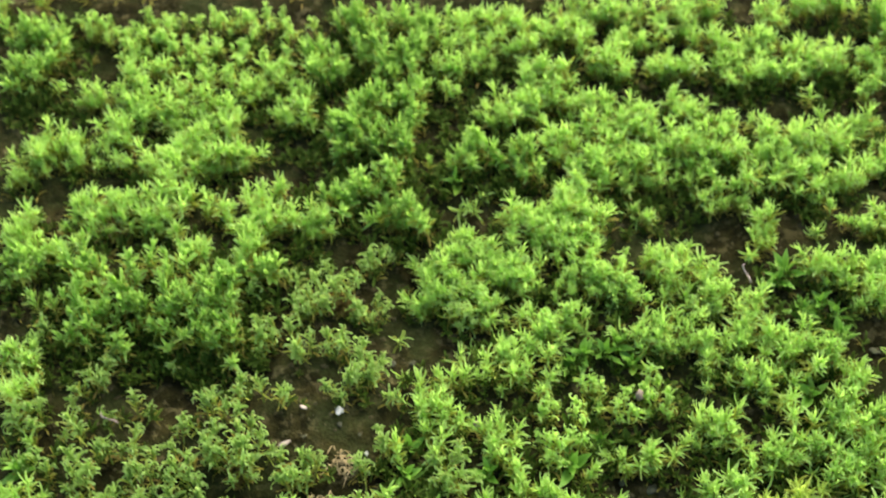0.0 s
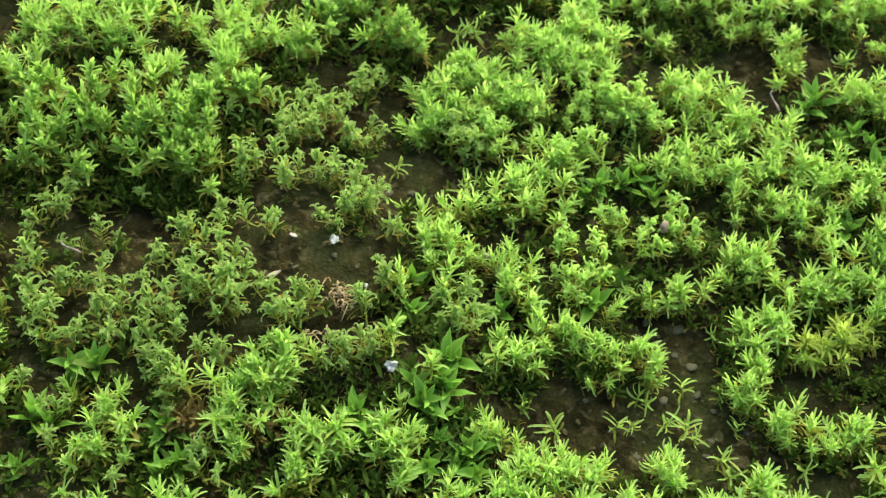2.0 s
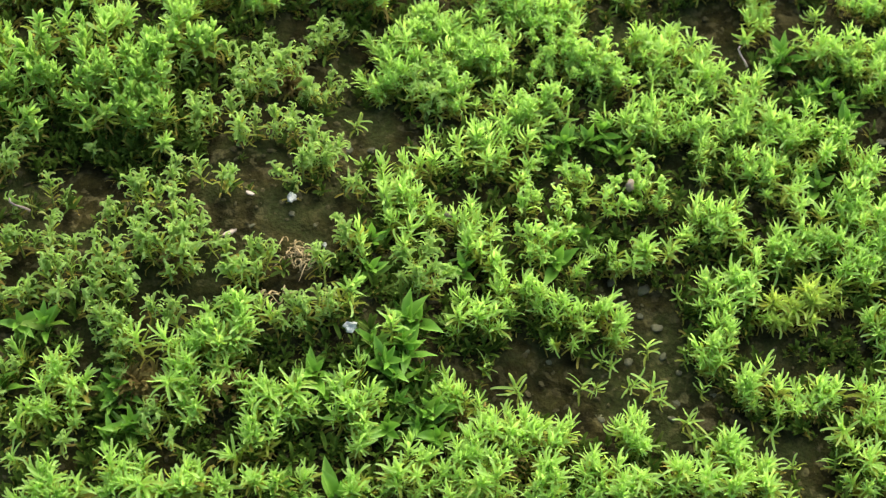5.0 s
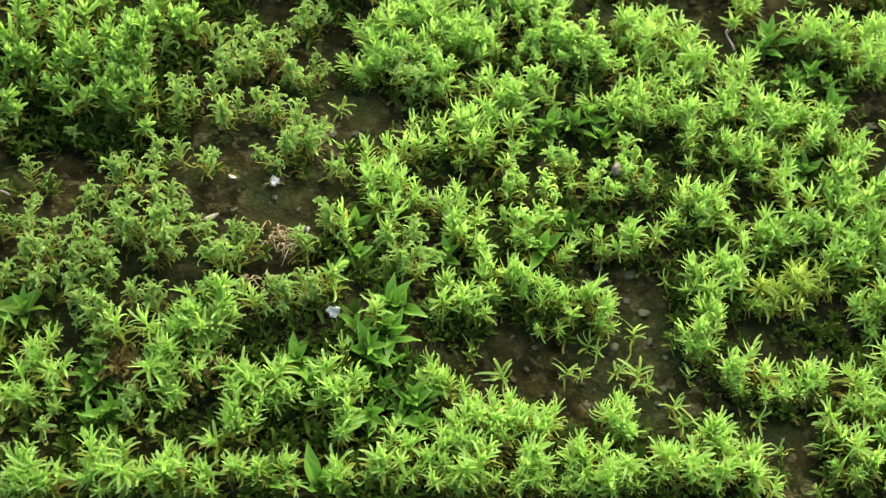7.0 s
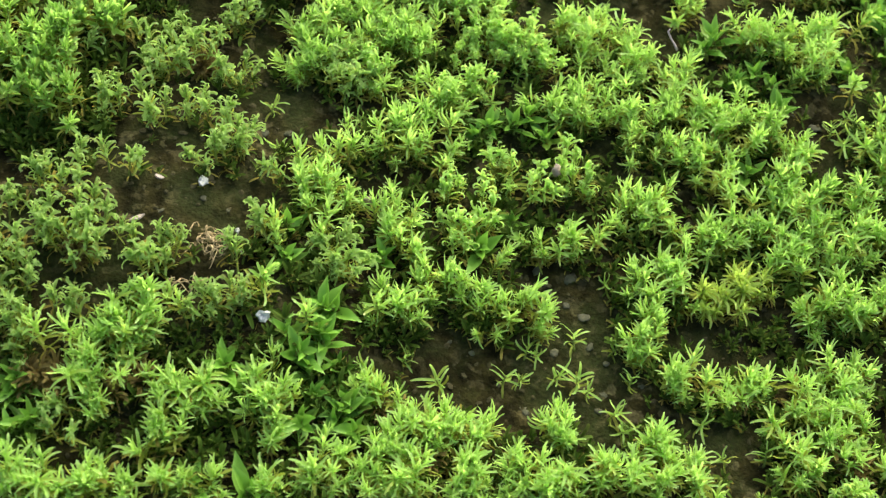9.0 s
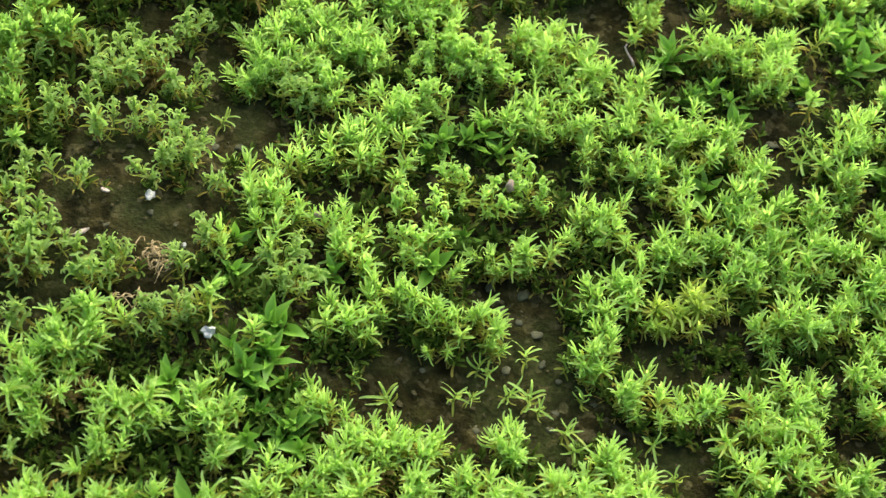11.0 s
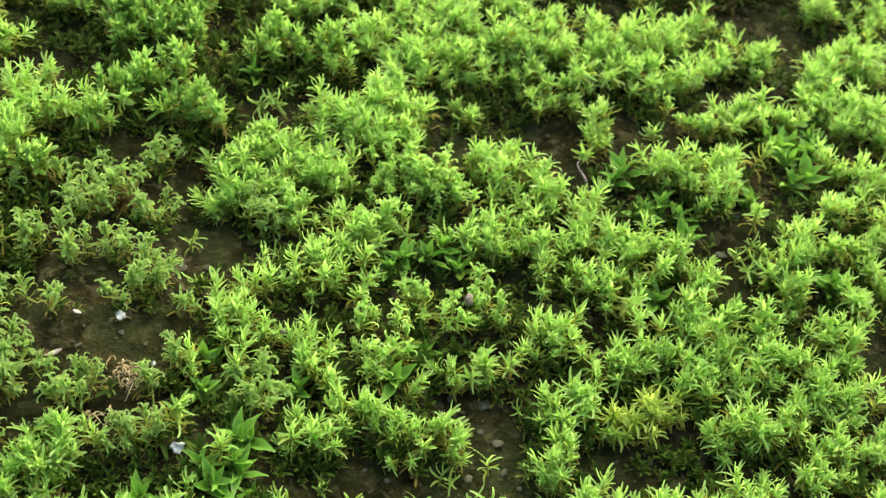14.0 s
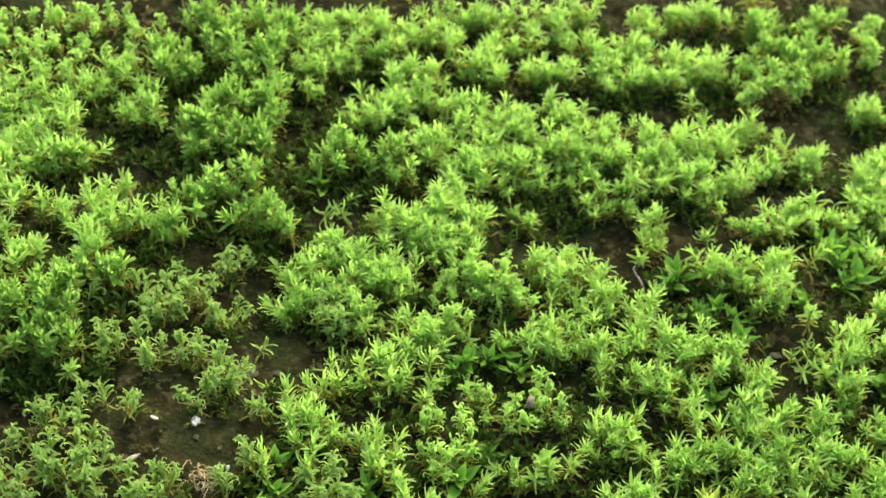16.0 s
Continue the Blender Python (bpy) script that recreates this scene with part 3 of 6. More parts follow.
LIME_SPOTS_13 = [
    (35.6, -0.5, 0.88), (35.8, 1.8, 1), (36.1, -1.3, 0.88), (36.3, 1, 1), (36.7, -0.2, 1), (37.8, -1, 1), (38.6, 0.2, 0.88), (39.1, 0.7, 1), (39.9, 1.9, 1), (40.5, 0.7, 0.7), (41.6, 1.7, 1), (42, 0.3, 0.88),
    (42.3, 1.1, 1), (42.3, -3.7, 1), (42.8, -2, 1), (43.6, -0.3, 1), (44.5, -2.3, 1), (44.7, -0.9, 1), (45.6, -0.3, 1), (45.7, -3.4, 1), (46.4, -1.7, 0.88), (47.1, 0.3, 1), (47.7, -1.8, 0.7), (47.9, 1.4, 1),
    (48.5, -2.8, 0.88), (49.2, -1.4, 1), (50.3, 0.3, 1), (50.9, -1.4, 1), (51, -2.3, 0.7), (51.4, 1.5, 1), (52, 0.4, 1), (52, -2.2, 0.88), (53.7, -0.5, 1), (54.4, -3.4, 1), (55.2, 0.8, 1), (55.8, -2.2, 1),
]
LIME_SPOTS_14 = [
    (56.8, -0.3, 1), (57.1, -1.5, 1), (57.4, -3.3, 1), (59.2, -3.2, 1), (59.4, 0.1, 0.88), (60.6, 0.8, 1), (61.1, -0.4, 0.88), (61.4, -1.6, 1), (61.5, 1.7, 1), (62.8, -3.8, 0.88), (-51.6, 4.8, 0.88), (-51.4, 6.1, 1),
    (-50.7, 2.1, 1), (-50.4, 5.4, 1), (-49.9, 4.1, 1), (-49.3, 2.1, 1), (-48.9, 5.4, 1), (-48.1, 4.1, 1), (-48, 2.5, 0.88), (-4.2, 5, 1), (-4, 3.8, 0.88), (-2.6, 3.7, 1), (-2.1, 6.7, 1), (-1.6, 4.2, 1),
    (-0.7, 5.9, 1), (-0.5, 2.2, 1), (0.6, 5.6, 0.88), (0.9, 7.1, 1), (2.3, 7.3, 0.7), (4, 7.2, 1), (4.6, 2, 1), (5, 6.4, 0.7), (6.2, 7.1, 1), (7.3, 7.3, 0.7), (9.5, 6.3, 0.88), (10.7, 7.7, 0.88),
]
LIME_SPOTS_15 = [
    (27.5, 4, 1), (27.9, 2.8, 1), (29.1, 2, 0.88), (29.2, 3.7, 1), (29.7, 2.9, 1), (30.6, 3.8, 1), (31.3, 2, 1), (32.4, 4.8, 1), (35.8, 6.7, 0.7), (36.1, 7.7, 0.88), (37.8, 6.1, 1), (38.7, 4.3, 1),
    (40.7, 4, 1), (43.2, 4.7, 0.88), (43.4, 2.6, 1), (44.2, 4.3, 1), (44.5, 6.1, 1), (44.8, 3.5, 0.88), (45.1, 2.3, 1), (45.3, 7.4, 1), (45.7, 6.1, 1), (45.9, 3.8, 1), (48.7, 2.4, 0.88), (50.4, 2.4, 0.88),
    (51.1, 3.8, 1), (52.3, 5.6, 1), (52.4, 4.4, 1), (52.4, 2.7, 1), (55.1, 5.7, 0.7), (55.2, 7, 0.88), (56.4, 7.9, 1), (57.3, 6.8, 0.88), (57.4, 2.7, 0.88), (58.4, 5, 1), (59.2, 2.7, 1), (59.7, 4, 1),
]
LIME_SPOTS_16 = [
    (61.8, 3.5, 1), (62, 7.4, 1), (63, 6, 1), (63.4, 7.9, 1), (63.8, 6.7, 1), (64.5, 5.9, 0.7), (0.1, 9, 1), (4.6, 8.9, 1), (4.9, 11.2, 1), (5.1, 10.2, 1), (6, 9, 1), (6.6, 11, 1),
    (7.3, 8.2, 1), (7.9, 9.9, 1), (8.3, 12.5, 1), (8.7, 8.1, 1), (9.2, 11.7, 0.88), (9.8, 13.3, 1), (10.8, 9.9, 1), (10.9, 13.2, 0.88), (11.8, 12.6, 0.88), (12.2, 8.8, 0.7), (19.9, 13.7, 1), (21.9, 12.3, 0.88),
    (24, 12.5, 0.88), (24.8, 12.8, 1), (26.1, 12.6, 0.7), (28.7, 9.6, 0.88), (29.4, 11.3, 0.88), (29.5, 8.3, 0.7), (29.9, 13.2, 1), (30, 11.9, 1), (31.6, 9.1, 0.7), (32.2, 12.4, 0.88), (32.5, 9.8, 0.88), (33, 13.8, 0.88),
]
LIME_SPOTS_17 = [
    (34.2, 13.8, 0.88), (34.2, 10.1, 1), (34.2, 8.9, 0.88), (34.9, 8.2, 1), (35.5, 12.5, 0.88), (36.2, 13.2, 0.88), (37, 8.9, 1), (37.1, 13.5, 0.88), (37.9, 12.5, 0.88), (38.5, 8.4, 0.88), (38.7, 10.3, 0.88), (39.1, 13.8, 1),
    (39.4, 11.5, 1), (40.2, 13.1, 1), (40.5, 9.2, 0.7), (41.1, 10.8, 1), (41.6, 9.9, 0.88), (42.7, 11.2, 0.88), (43.1, 12.7, 1), (43.9, 12.1, 1), (44, 10.5, 1), (44.9, 8.9, 1), (46.2, 10.1, 1), (46.6, 8.3, 1),
    (47.4, 9.5, 0.88), (53.5, 9.7, 0.7), (53.7, 10.7, 1), (54.9, 8.8, 0.88), (55.3, 12.2, 1), (56, 9.1, 1), (56.1, 11, 1), (57.2, 11.9, 1), (58.7, 12, 0.7), (58.8, 13.7, 1), (59.5, 12.2, 0.88), (62.1, 13.1, 0.7),
]
LIME_SPOTS_18 = [
    (63.1, 12.9, 1), (64.6, 13.5, 1), (65.6, 11.7, 0.88), (65.9, 10.8, 1), (66.4, 9.3, 0.88), (67.1, 8.7, 0.7), (-50.6, 18.9, 0.88), (-49.2, 19.3, 1), (-47.7, 18.5, 1), (-27.3, 18.5, 1), (-5.5, 17.2, 1), (-4.7, 16.1, 0.7),
    (-3.8, 18.9, 1), (-3.8, 16.5, 1), (-2.7, 16.2, 0.88), (-2.4, 18, 1), (-1.5, 19.4, 1), (0.8, 18.1, 1), (2.2, 19.5, 1), (4.2, 19, 0.88), (4.4, 14.9, 0.88), (6.3, 19.5, 0.7), (6.9, 19.8, 1), (7.7, 18.3, 0.88),
    (8.6, 19.7, 1), (8.7, 15.2, 1), (12.4, 14.6, 1), (13.4, 15.1, 0.7), (21.5, 14.3, 0.88), (21.9, 15.7, 0.88), (24.1, 14.4, 1), (24.5, 18.7, 0.88), (24.5, 15.8, 1), (25.7, 15.3, 0.88), (27, 14.3, 1), (28, 14.1, 0.7),
]
LIME_SPOTS_19 = [
    (29.3, 18.1, 0.88), (29.3, 15.9, 1), (29.7, 19.9, 1), (31.2, 18.1, 0.7), (31.8, 19.3, 0.88), (33.1, 15.4, 1), (34.6, 17.2, 0.88), (35.7, 19, 0.88), (36.6, 19.7, 1), (36.9, 14.8, 1), (38.1, 14.8, 1), (40.5, 14.8, 1),
    (41.7, 14.5, 0.88), (45.7, 14.6, 1), (48.5, 18, 0.88), (50.1, 17.9, 0.7), (56.3, 14.2, 1), (57.9, 15.6, 1), (61.7, 18.2, 1), (62.6, 18, 0.7), (63.2, 18.6, 0.88), (64, 19.4, 1), (66.6, 16, 0.88), (67, 14.7, 0.88),
    (67.9, 18.8, 1), (67.9, 17.3, 1), (68.8, 15.6, 0.7), (69, 17.2, 0.88), (-53.6, 24.1, 1), (-53.6, 20.8, 1), (-52.6, 22.5, 1), (-51.5, 24.2, 1), (-50.9, 20.9, 1), (-47.4, 22.9, 0.7), (-46.9, 24.8, 0.88), (-45.7, 21.2, 0.7),
]
LIME_SPOTS_20 = [
    (-45.4, 24, 0.88), (-44.4, 22.3, 0.88), (-42.6, 24.1, 0.88), (-41.9, 23, 0.7), (-39.8, 23.1, 0.7), (-39.2, 24.2, 0.88), (-37.9, 24.7, 0.88), (-37.4, 23.2, 0.7), (-36.5, 25.7, 1), (-35.8, 23.7, 0.7), (-35.1, 24.9, 0.88), (-33, 21, 1),
    (-31.2, 20.4, 1), (-26.1, 23.6, 1), (-25.6, 21.6, 1), (-25.4, 22.9, 1), (-24.7, 24.7, 1), (-24.6, 20.5, 1), (-23.9, 21.9, 1), (-23.4, 25, 0.88), (-22.1, 25.5, 1), (-20.4, 25.8, 1), (-18.9, 25.6, 0.88), (-17.7, 24.5, 0.7),
    (-15.9, 25.6, 0.88), (-5.3, 21.7, 1), (-4.1, 20.9, 0.88), (-2.1, 22.1, 0.88), (-1.1, 23.5, 1), (-0.9, 22.3, 1), (-0.2, 25, 1), (-0.1, 20.2, 1), (0.2, 23, 0.88), (0.8, 25.8, 1), (2, 22.6, 1), (2, 25.5, 1),
]
LIME_SPOTS_21 = [
    (2.5, 20.5, 1), (3.3, 24.4, 1), (3.7, 22, 1), (4.5, 24.1, 1), (4.9, 22.2, 0.88), (5.4, 20, 1), (5.5, 24.9, 1), (6.4, 22.3, 1), (7.3, 23.1, 1), (7.8, 21.3, 1), (9.5, 20.2, 0.7), (9.6, 22.3, 1),
    (9.6, 25.7, 0.88), (10.8, 25, 1), (14.7, 25.8, 0.88), (16.6, 25.2, 1), (22.6, 24.2, 1), (24.5, 23.9, 0.88), (24.8, 25.1, 1), (25, 20.7, 0.88), (25.9, 23.1, 1), (26.3, 21.2, 0.88), (27.9, 24.3, 0.88), (28.9, 23, 1),
    (30.2, 21.4, 1), (31, 23.1, 1), (31.1, 20.8, 0.88), (42.9, 25.3, 1), (43.2, 22.7, 0.88), (44.6, 24.5, 1), (44.7, 21.8, 0.7), (45.3, 22.6, 0.88), (46.1, 24, 1), (47, 21.7, 0.88), (47.9, 24, 1), (48, 20.6, 0.88),
]
LIME_SPOTS_22 = [
    (49.1, 23.9, 1), (49.6, 22.8, 0.88), (49.9, 21.2, 0.88), (50.9, 20.7, 1), (51.7, 24.7, 1), (51.7, 20, 0.7), (52.4, 21.6, 0.88), (53, 24.4, 0.88), (64.1, 24.8, 0.88), (64.8, 24, 0.7), (67.5, 25.1, 1), (68.5, 21.7, 0.88),
    (68.6, 23.3, 0.88), (69.9, 23.6, 1), (71, 23.8, 0.7), (-55.6, 29.2, 0.7), (-54.2, 30.3, 0.88), (-46.5, 26.9, 1), (-44.9, 26.2, 1), (-43.6, 26.6, 1), (-41.6, 27.2, 1), (-40.1, 26.4, 1), (-38.9, 31.7, 0.88), (-38.5, 26.9, 1),
    (-37.6, 28.3, 1), (-36.5, 30.1, 1), (-36.1, 27.5, 1), (-34.7, 31.8, 0.88), (-34.2, 28.5, 1), (-33.4, 26.7, 0.88), (-32.6, 28, 1), (-29.7, 26.2, 1), (-27.2, 29.1, 0.7), (-25.4, 28.4, 1), (-24.5, 27.7, 1), (-23.7, 26.1, 1),
]
LIME_SPOTS_23 = [
    (-23.1, 31.3, 0.7), (-21.7, 31, 1), (-19.7, 26.3, 0.7), (-17.7, 26.1, 1), (-17.2, 28.2, 1), (5.6, 28.5, 1), (6.6, 29, 1), (7.8, 28.7, 1), (9, 27.3, 0.88), (9.2, 30.1, 1), (9.7, 28.5, 1), (10.6, 27, 1),
    (10.8, 29.8, 1), (11.7, 29.1, 1), (11.8, 31.5, 1), (12.2, 27.1, 1), (12.8, 26, 0.88), (13.1, 30.4, 1), (13.6, 28.9, 1), (14.2, 27.3, 1), (14.4, 31.8, 1), (15.3, 29.9, 1), (16.1, 28, 1), (16.9, 29.8, 1),
    (17.9, 29.5, 1), (22.6, 31.1, 1), (23.4, 31.6, 0.7), (25.9, 26.2, 1), (27.4, 26, 1), (36.8, 27.9, 1), (37.7, 29.5, 1), (37.9, 27.7, 0.7), (38.6, 31.2, 1), (39.4, 31.1, 0.7), (52.6, 31.3, 0.88), (53.1, 30.2, 0.7),
]
LIME_SPOTS_24 = [
    (54, 28.9, 1), (57.3, 31.1, 0.88), (60.2, 31.4, 0.88), (61.2, 30.9, 0.7), (64, 26.1, 1), (66.7, 31.2, 0.7), (72.2, 29.2, 0.7), (72.6, 30.2, 0.88), (-55.1, 32.4, 1), (-53.7, 36, 1), (-52.8, 33, 1), (-52.2, 35.6, 1),
    (-51.9, 32, 0.7), (-50.6, 34, 0.88), (-50.2, 36.7, 1), (-49.1, 32.2, 0.7), (-48.9, 34.6, 0.88), (-47.4, 36.4, 1), (-47, 33.8, 0.88), (-46.4, 33.2, 0.7), (-44.7, 36, 0.7), (-44, 37.1, 0.88), (-42.9, 33.5, 0.7), (-42.5, 36.4, 0.88),
    (-41.4, 33.8, 0.88), (-38.5, 34, 1), (-37.9, 32.3, 1), (-37.2, 35, 1), (-36.2, 32.4, 0.88), (-35.8, 36, 1), (-34.9, 33.9, 1), (-34.8, 37.8, 1), (-33.8, 37.1, 1), (-33.8, 34.9, 1), (-33.8, 33, 0.88), (-32.6, 33.3, 0.7),
]
LIME_SPOTS_25 = [
    (-32.1, 35.9, 1), (-31, 34.3, 1), (-30.7, 33.5, 0.7), (-29.5, 35.3, 1), (-28.9, 33.2, 0.7), (-28.2, 34.2, 1), (-27.8, 36.4, 1), (-27.1, 34.3, 0.7), (-26.8, 35.6, 1), (12.5, 32.5, 1), (13.6, 33.4, 1), (14.1, 37.7, 1),
    (14.6, 34.8, 1), (15, 35.7, 1), (15.5, 32.8, 1), (15.9, 33.8, 0.88), (16.7, 36.7, 1), (17.4, 36.5, 0.88), (18, 35.6, 0.7), (18.8, 37.4, 1), (19.3, 35.5, 1), (20.7, 34.9, 0.7), (21.4, 35.9, 0.88), (22.1, 36.7, 1),
    (23.5, 36.5, 0.7), (24.8, 35.9, 0.7), (25.5, 36.8, 1), (27, 36.9, 0.7), (29, 37, 0.7), (30.3, 36.7, 1), (30.7, 34.1, 0.88), (31.3, 33.2, 0.7), (33.3, 36, 0.88), (34.3, 36.3, 1), (34.4, 33.8, 0.7), (35.4, 33.3, 0.7),
]
LIME_SPOTS_26 = [
    (36.4, 36.8, 1), (37.2, 36.7, 0.7), (37.9, 37.7, 1), (39.3, 36.8, 0.7), (40, 37.4, 0.88), (40.9, 37, 1), (42.1, 37.9, 1), (42.4, 35.3, 0.88), (43.9, 35.8, 0.88), (44.9, 37.7, 0.88), (45.2, 35.2, 0.7), (47, 37.2, 0.7),
    (47.9, 37.3, 1), (48.6, 36.3, 0.7), (50.5, 37.4, 0.7), (53.4, 32.3, 1), (55.4, 33.4, 1), (55.8, 32.4, 1), (58.4, 33.1, 1), (59.1, 32.8, 0.88), (61.7, 32, 1), (63.6, 35.1, 1), (64.6, 35.1, 0.7), (64.7, 37.9, 1),
    (65, 33.7, 1), (65.4, 37.5, 0.88), (65.6, 32.1, 1), (67.4, 37.2, 1), (67.4, 35, 1), (67.4, 32.3, 1), (68.7, 35.4, 1), (69, 32.1, 0.7), (69.1, 33.5, 1), (70.4, 36.6, 1), (70.4, 33.5, 0.88), (70.9, 34.7, 1),
]
LIME_SPOTS_27 = [
    (71.1, 32.6, 0.88), (72.3, 34.2, 1), (72.6, 35.9, 1), (72.8, 33, 0.88), (-49.3, 42.3, 0.7), (-47.7, 42.7, 0.88), (-47.1, 43.6, 1), (-46.1, 43, 0.7), (-45.6, 38.3, 0.88), (-44.2, 38.9, 1), (-43.6, 43.9, 0.88), (-43.4, 40.8, 1),
    (-41.9, 42.7, 0.88), (-41.9, 38.2, 1), (-41.1, 38.5, 0.7), (-40.6, 43.2, 0.88), (-40.5, 41, 1), (-40.1, 39.7, 0.88), (-39.8, 43.8, 1), (-38.9, 40.9, 0.7), (-38, 41.2, 1), (-37.1, 39, 0.88), (-36.1, 40.3, 1), (-35.7, 42.2, 1),
    (-33.3, 43.8, 1), (-32.9, 39.8, 1), (-32.7, 41.1, 1), (-31.9, 42.6, 1), (-30.4, 39.7, 0.88), (-30.2, 41.4, 1), (-28.9, 41.1, 1), (-28.9, 38, 1), (-24.4, 42, 0.7), (-22.9, 42.2, 1), (-22.7, 41.3, 0.7), (-21.4, 41.5, 0.7),
]
LIME_SPOTS_28 = [
    (-21.1, 42.9, 1), (-19.7, 42.1, 1), (-19.5, 41.2, 0.7), (4.6, 43.3, 0.7), (5.6, 43.9, 0.7), (10.9, 40, 1), (11.3, 41.8, 1), (11.9, 39.3, 0.88), (12.3, 41.5, 1), (12.9, 39.3, 0.7), (13.9, 39.9, 1), (14.4, 42.2, 0.88),
    (15.8, 43.6, 1), (16.2, 38.8, 1), (17.2, 43.4, 0.88), (17.3, 39.8, 1), (19, 40.4, 1), (19.7, 39.7, 0.88), (20.3, 39.4, 0.88), (21.2, 41.6, 1), (21.8, 40.3, 1), (23, 38.4, 1), (23.4, 42.7, 0.88), (24.4, 39.4, 1),
    (24.8, 43.3, 0.88), (25.9, 40, 0.88), (26, 41.2, 1), (27.3, 40.6, 0.88), (27.5, 43.1, 1), (28, 41, 1), (28.7, 40.6, 0.7), (29, 43.7, 1), (30.1, 43.8, 0.88), (30.1, 41.2, 0.88), (30.6, 39.9, 1), (31.1, 38, 0.88),
]
LIME_SPOTS_29 = [
    (32.1, 43.1, 1), (32.1, 40.9, 1), (32.8, 40, 0.7), (33.9, 41, 1), (34.5, 43.3, 1), (34.8, 39.8, 0.88), (35.6, 40.7, 1), (36.9, 39.9, 1), (37.8, 39.5, 1), (39.2, 41.4, 1), (39.7, 42.8, 1), (40.2, 39.2, 1),
    (40.9, 41.1, 1), (42.1, 42.1, 1), (42.6, 40.7, 1), (43.3, 38.9, 1), (44.4, 42.8, 0.88), (44.9, 39.6, 0.88), (45.7, 42, 0.88), (45.8, 42.8, 1), (46.3, 38.2, 1), (47.3, 43.5, 1), (48.8, 43, 0.7), (49.2, 38.4, 1),
    (49.5, 43.2, 0.88), (51.5, 39.5, 1), (52.4, 39.4, 0.7), (53.3, 41.6, 1), (54, 40.5, 0.7), (54.5, 42.2, 1), (55.8, 40.7, 0.7), (57.5, 43.9, 1), (58.1, 43, 0.88), (58.7, 41.1, 0.88), (58.9, 40, 0.7), (59.3, 42.6, 1),
]
LIME_SPOTS_30 = [
    (60.6, 41.2, 0.7), (60.8, 42.8, 1), (64.7, 39.5, 1), (65.4, 40.9, 1), (66.2, 39.7, 1), (66.7, 42.9, 1), (67.6, 40.6, 1), (68, 39.6, 0.88), (69, 41, 1), (69.4, 43.2, 1), (70.5, 42.6, 1), (70.5, 41.6, 0.7),
    (71.8, 43.2, 1), (72.2, 41.9, 1), (72.6, 40.9, 0.7), (74.2, 41.6, 0.7), (74.5, 42.7, 1), (75.2, 41.3, 0.7), (-43.3, 47.6, 1), (-42.6, 45.4, 1), (-42, 46.3, 1), (-39.2, 49.4, 0.88), (-38.2, 47.6, 0.88), (-36.6, 44.3, 1),
    (-35.1, 45.4, 1), (-30.4, 47.3, 0.7), (-28.1, 44.9, 0.88), (-27.7, 48.1, 0.88), (-27.2, 44.4, 0.7), (-26.8, 46.3, 1), (-26.5, 49.6, 1), (-25.6, 45.5, 0.7), (-25.2, 48.9, 0.88), (-24.4, 47.1, 0.88), (-23.5, 49.5, 1), (-22.7, 49.6, 0.7),
]
LIME_SPOTS_31 = [
    (-22.1, 44.5, 1), (-20.7, 46.2, 0.88), (-19.6, 45.3, 1), (1.9, 44.9, 0.7), (3.3, 45.5, 1), (4.3, 44.2, 1), (4.4, 46.5, 1), (5.4, 45.7, 1), (6.4, 44.5, 1), (7.1, 46.8, 1), (7.2, 49.7, 1), (7.7, 44.6, 0.7),
    (7.8, 46, 1), (8.4, 45.2, 0.88), (8.5, 47.5, 1), (9.3, 49.9, 1), (9.9, 47.1, 1), (10.1, 45.4, 0.88), (10.9, 47.8, 0.88), (12, 49.3, 1), (12.7, 48, 0.88), (13, 47, 0.7), (14.7, 47.2, 1), (16.1, 47.4, 0.88),
    (16.6, 44.6, 1), (17.5, 48, 1), (18.5, 47.2, 0.88), (19, 44, 0.88), (19.6, 47.3, 1), (20.1, 45.5, 1), (20.7, 44.2, 0.88), (21.3, 46.6, 0.88), (22.3, 47.1, 1), (22.8, 44.5, 0.88), (23.7, 46.3, 1), (25.1, 46.1, 0.88),
]
LIME_SPOTS_32 = [
    (27.1, 48.5, 0.7), (27.5, 49.1, 1), (28.4, 47.8, 0.88), (29.6, 46, 1), (30.2, 47.9, 1), (31, 46.1, 1), (31.6, 48.1, 1), (32.9, 44.5, 1), (34.5, 46, 1), (35.2, 45.7, 0.88), (39.3, 44.6, 1), (40.5, 45.2, 1),
    (42.4, 44, 1), (43.9, 44.6, 1), (47.6, 45.4, 1), (49.3, 46.5, 1), (49.6, 44.1, 1), (51.5, 46.3, 0.88), (52, 44.7, 0.7), (52.4, 47.3, 1), (53.6, 47.3, 0.7), (55.5, 47.5, 0.7), (68.6, 44.6, 1), (73, 45.2, 1),
    (74, 47.7, 1), (74.2, 45, 0.88), (75, 47.3, 1), (75.7, 45.2, 0.88), (-3.5, 55.2, 1), (-3.5, 50.4, 0.88), (-2.8, 54.4, 0.88), (-2.4, 52.4, 1), (-1.1, 51.7, 0.88), (-0, 50.8, 0.88), (1, 52.9, 0.88), (2.1, 53.9, 1),
]
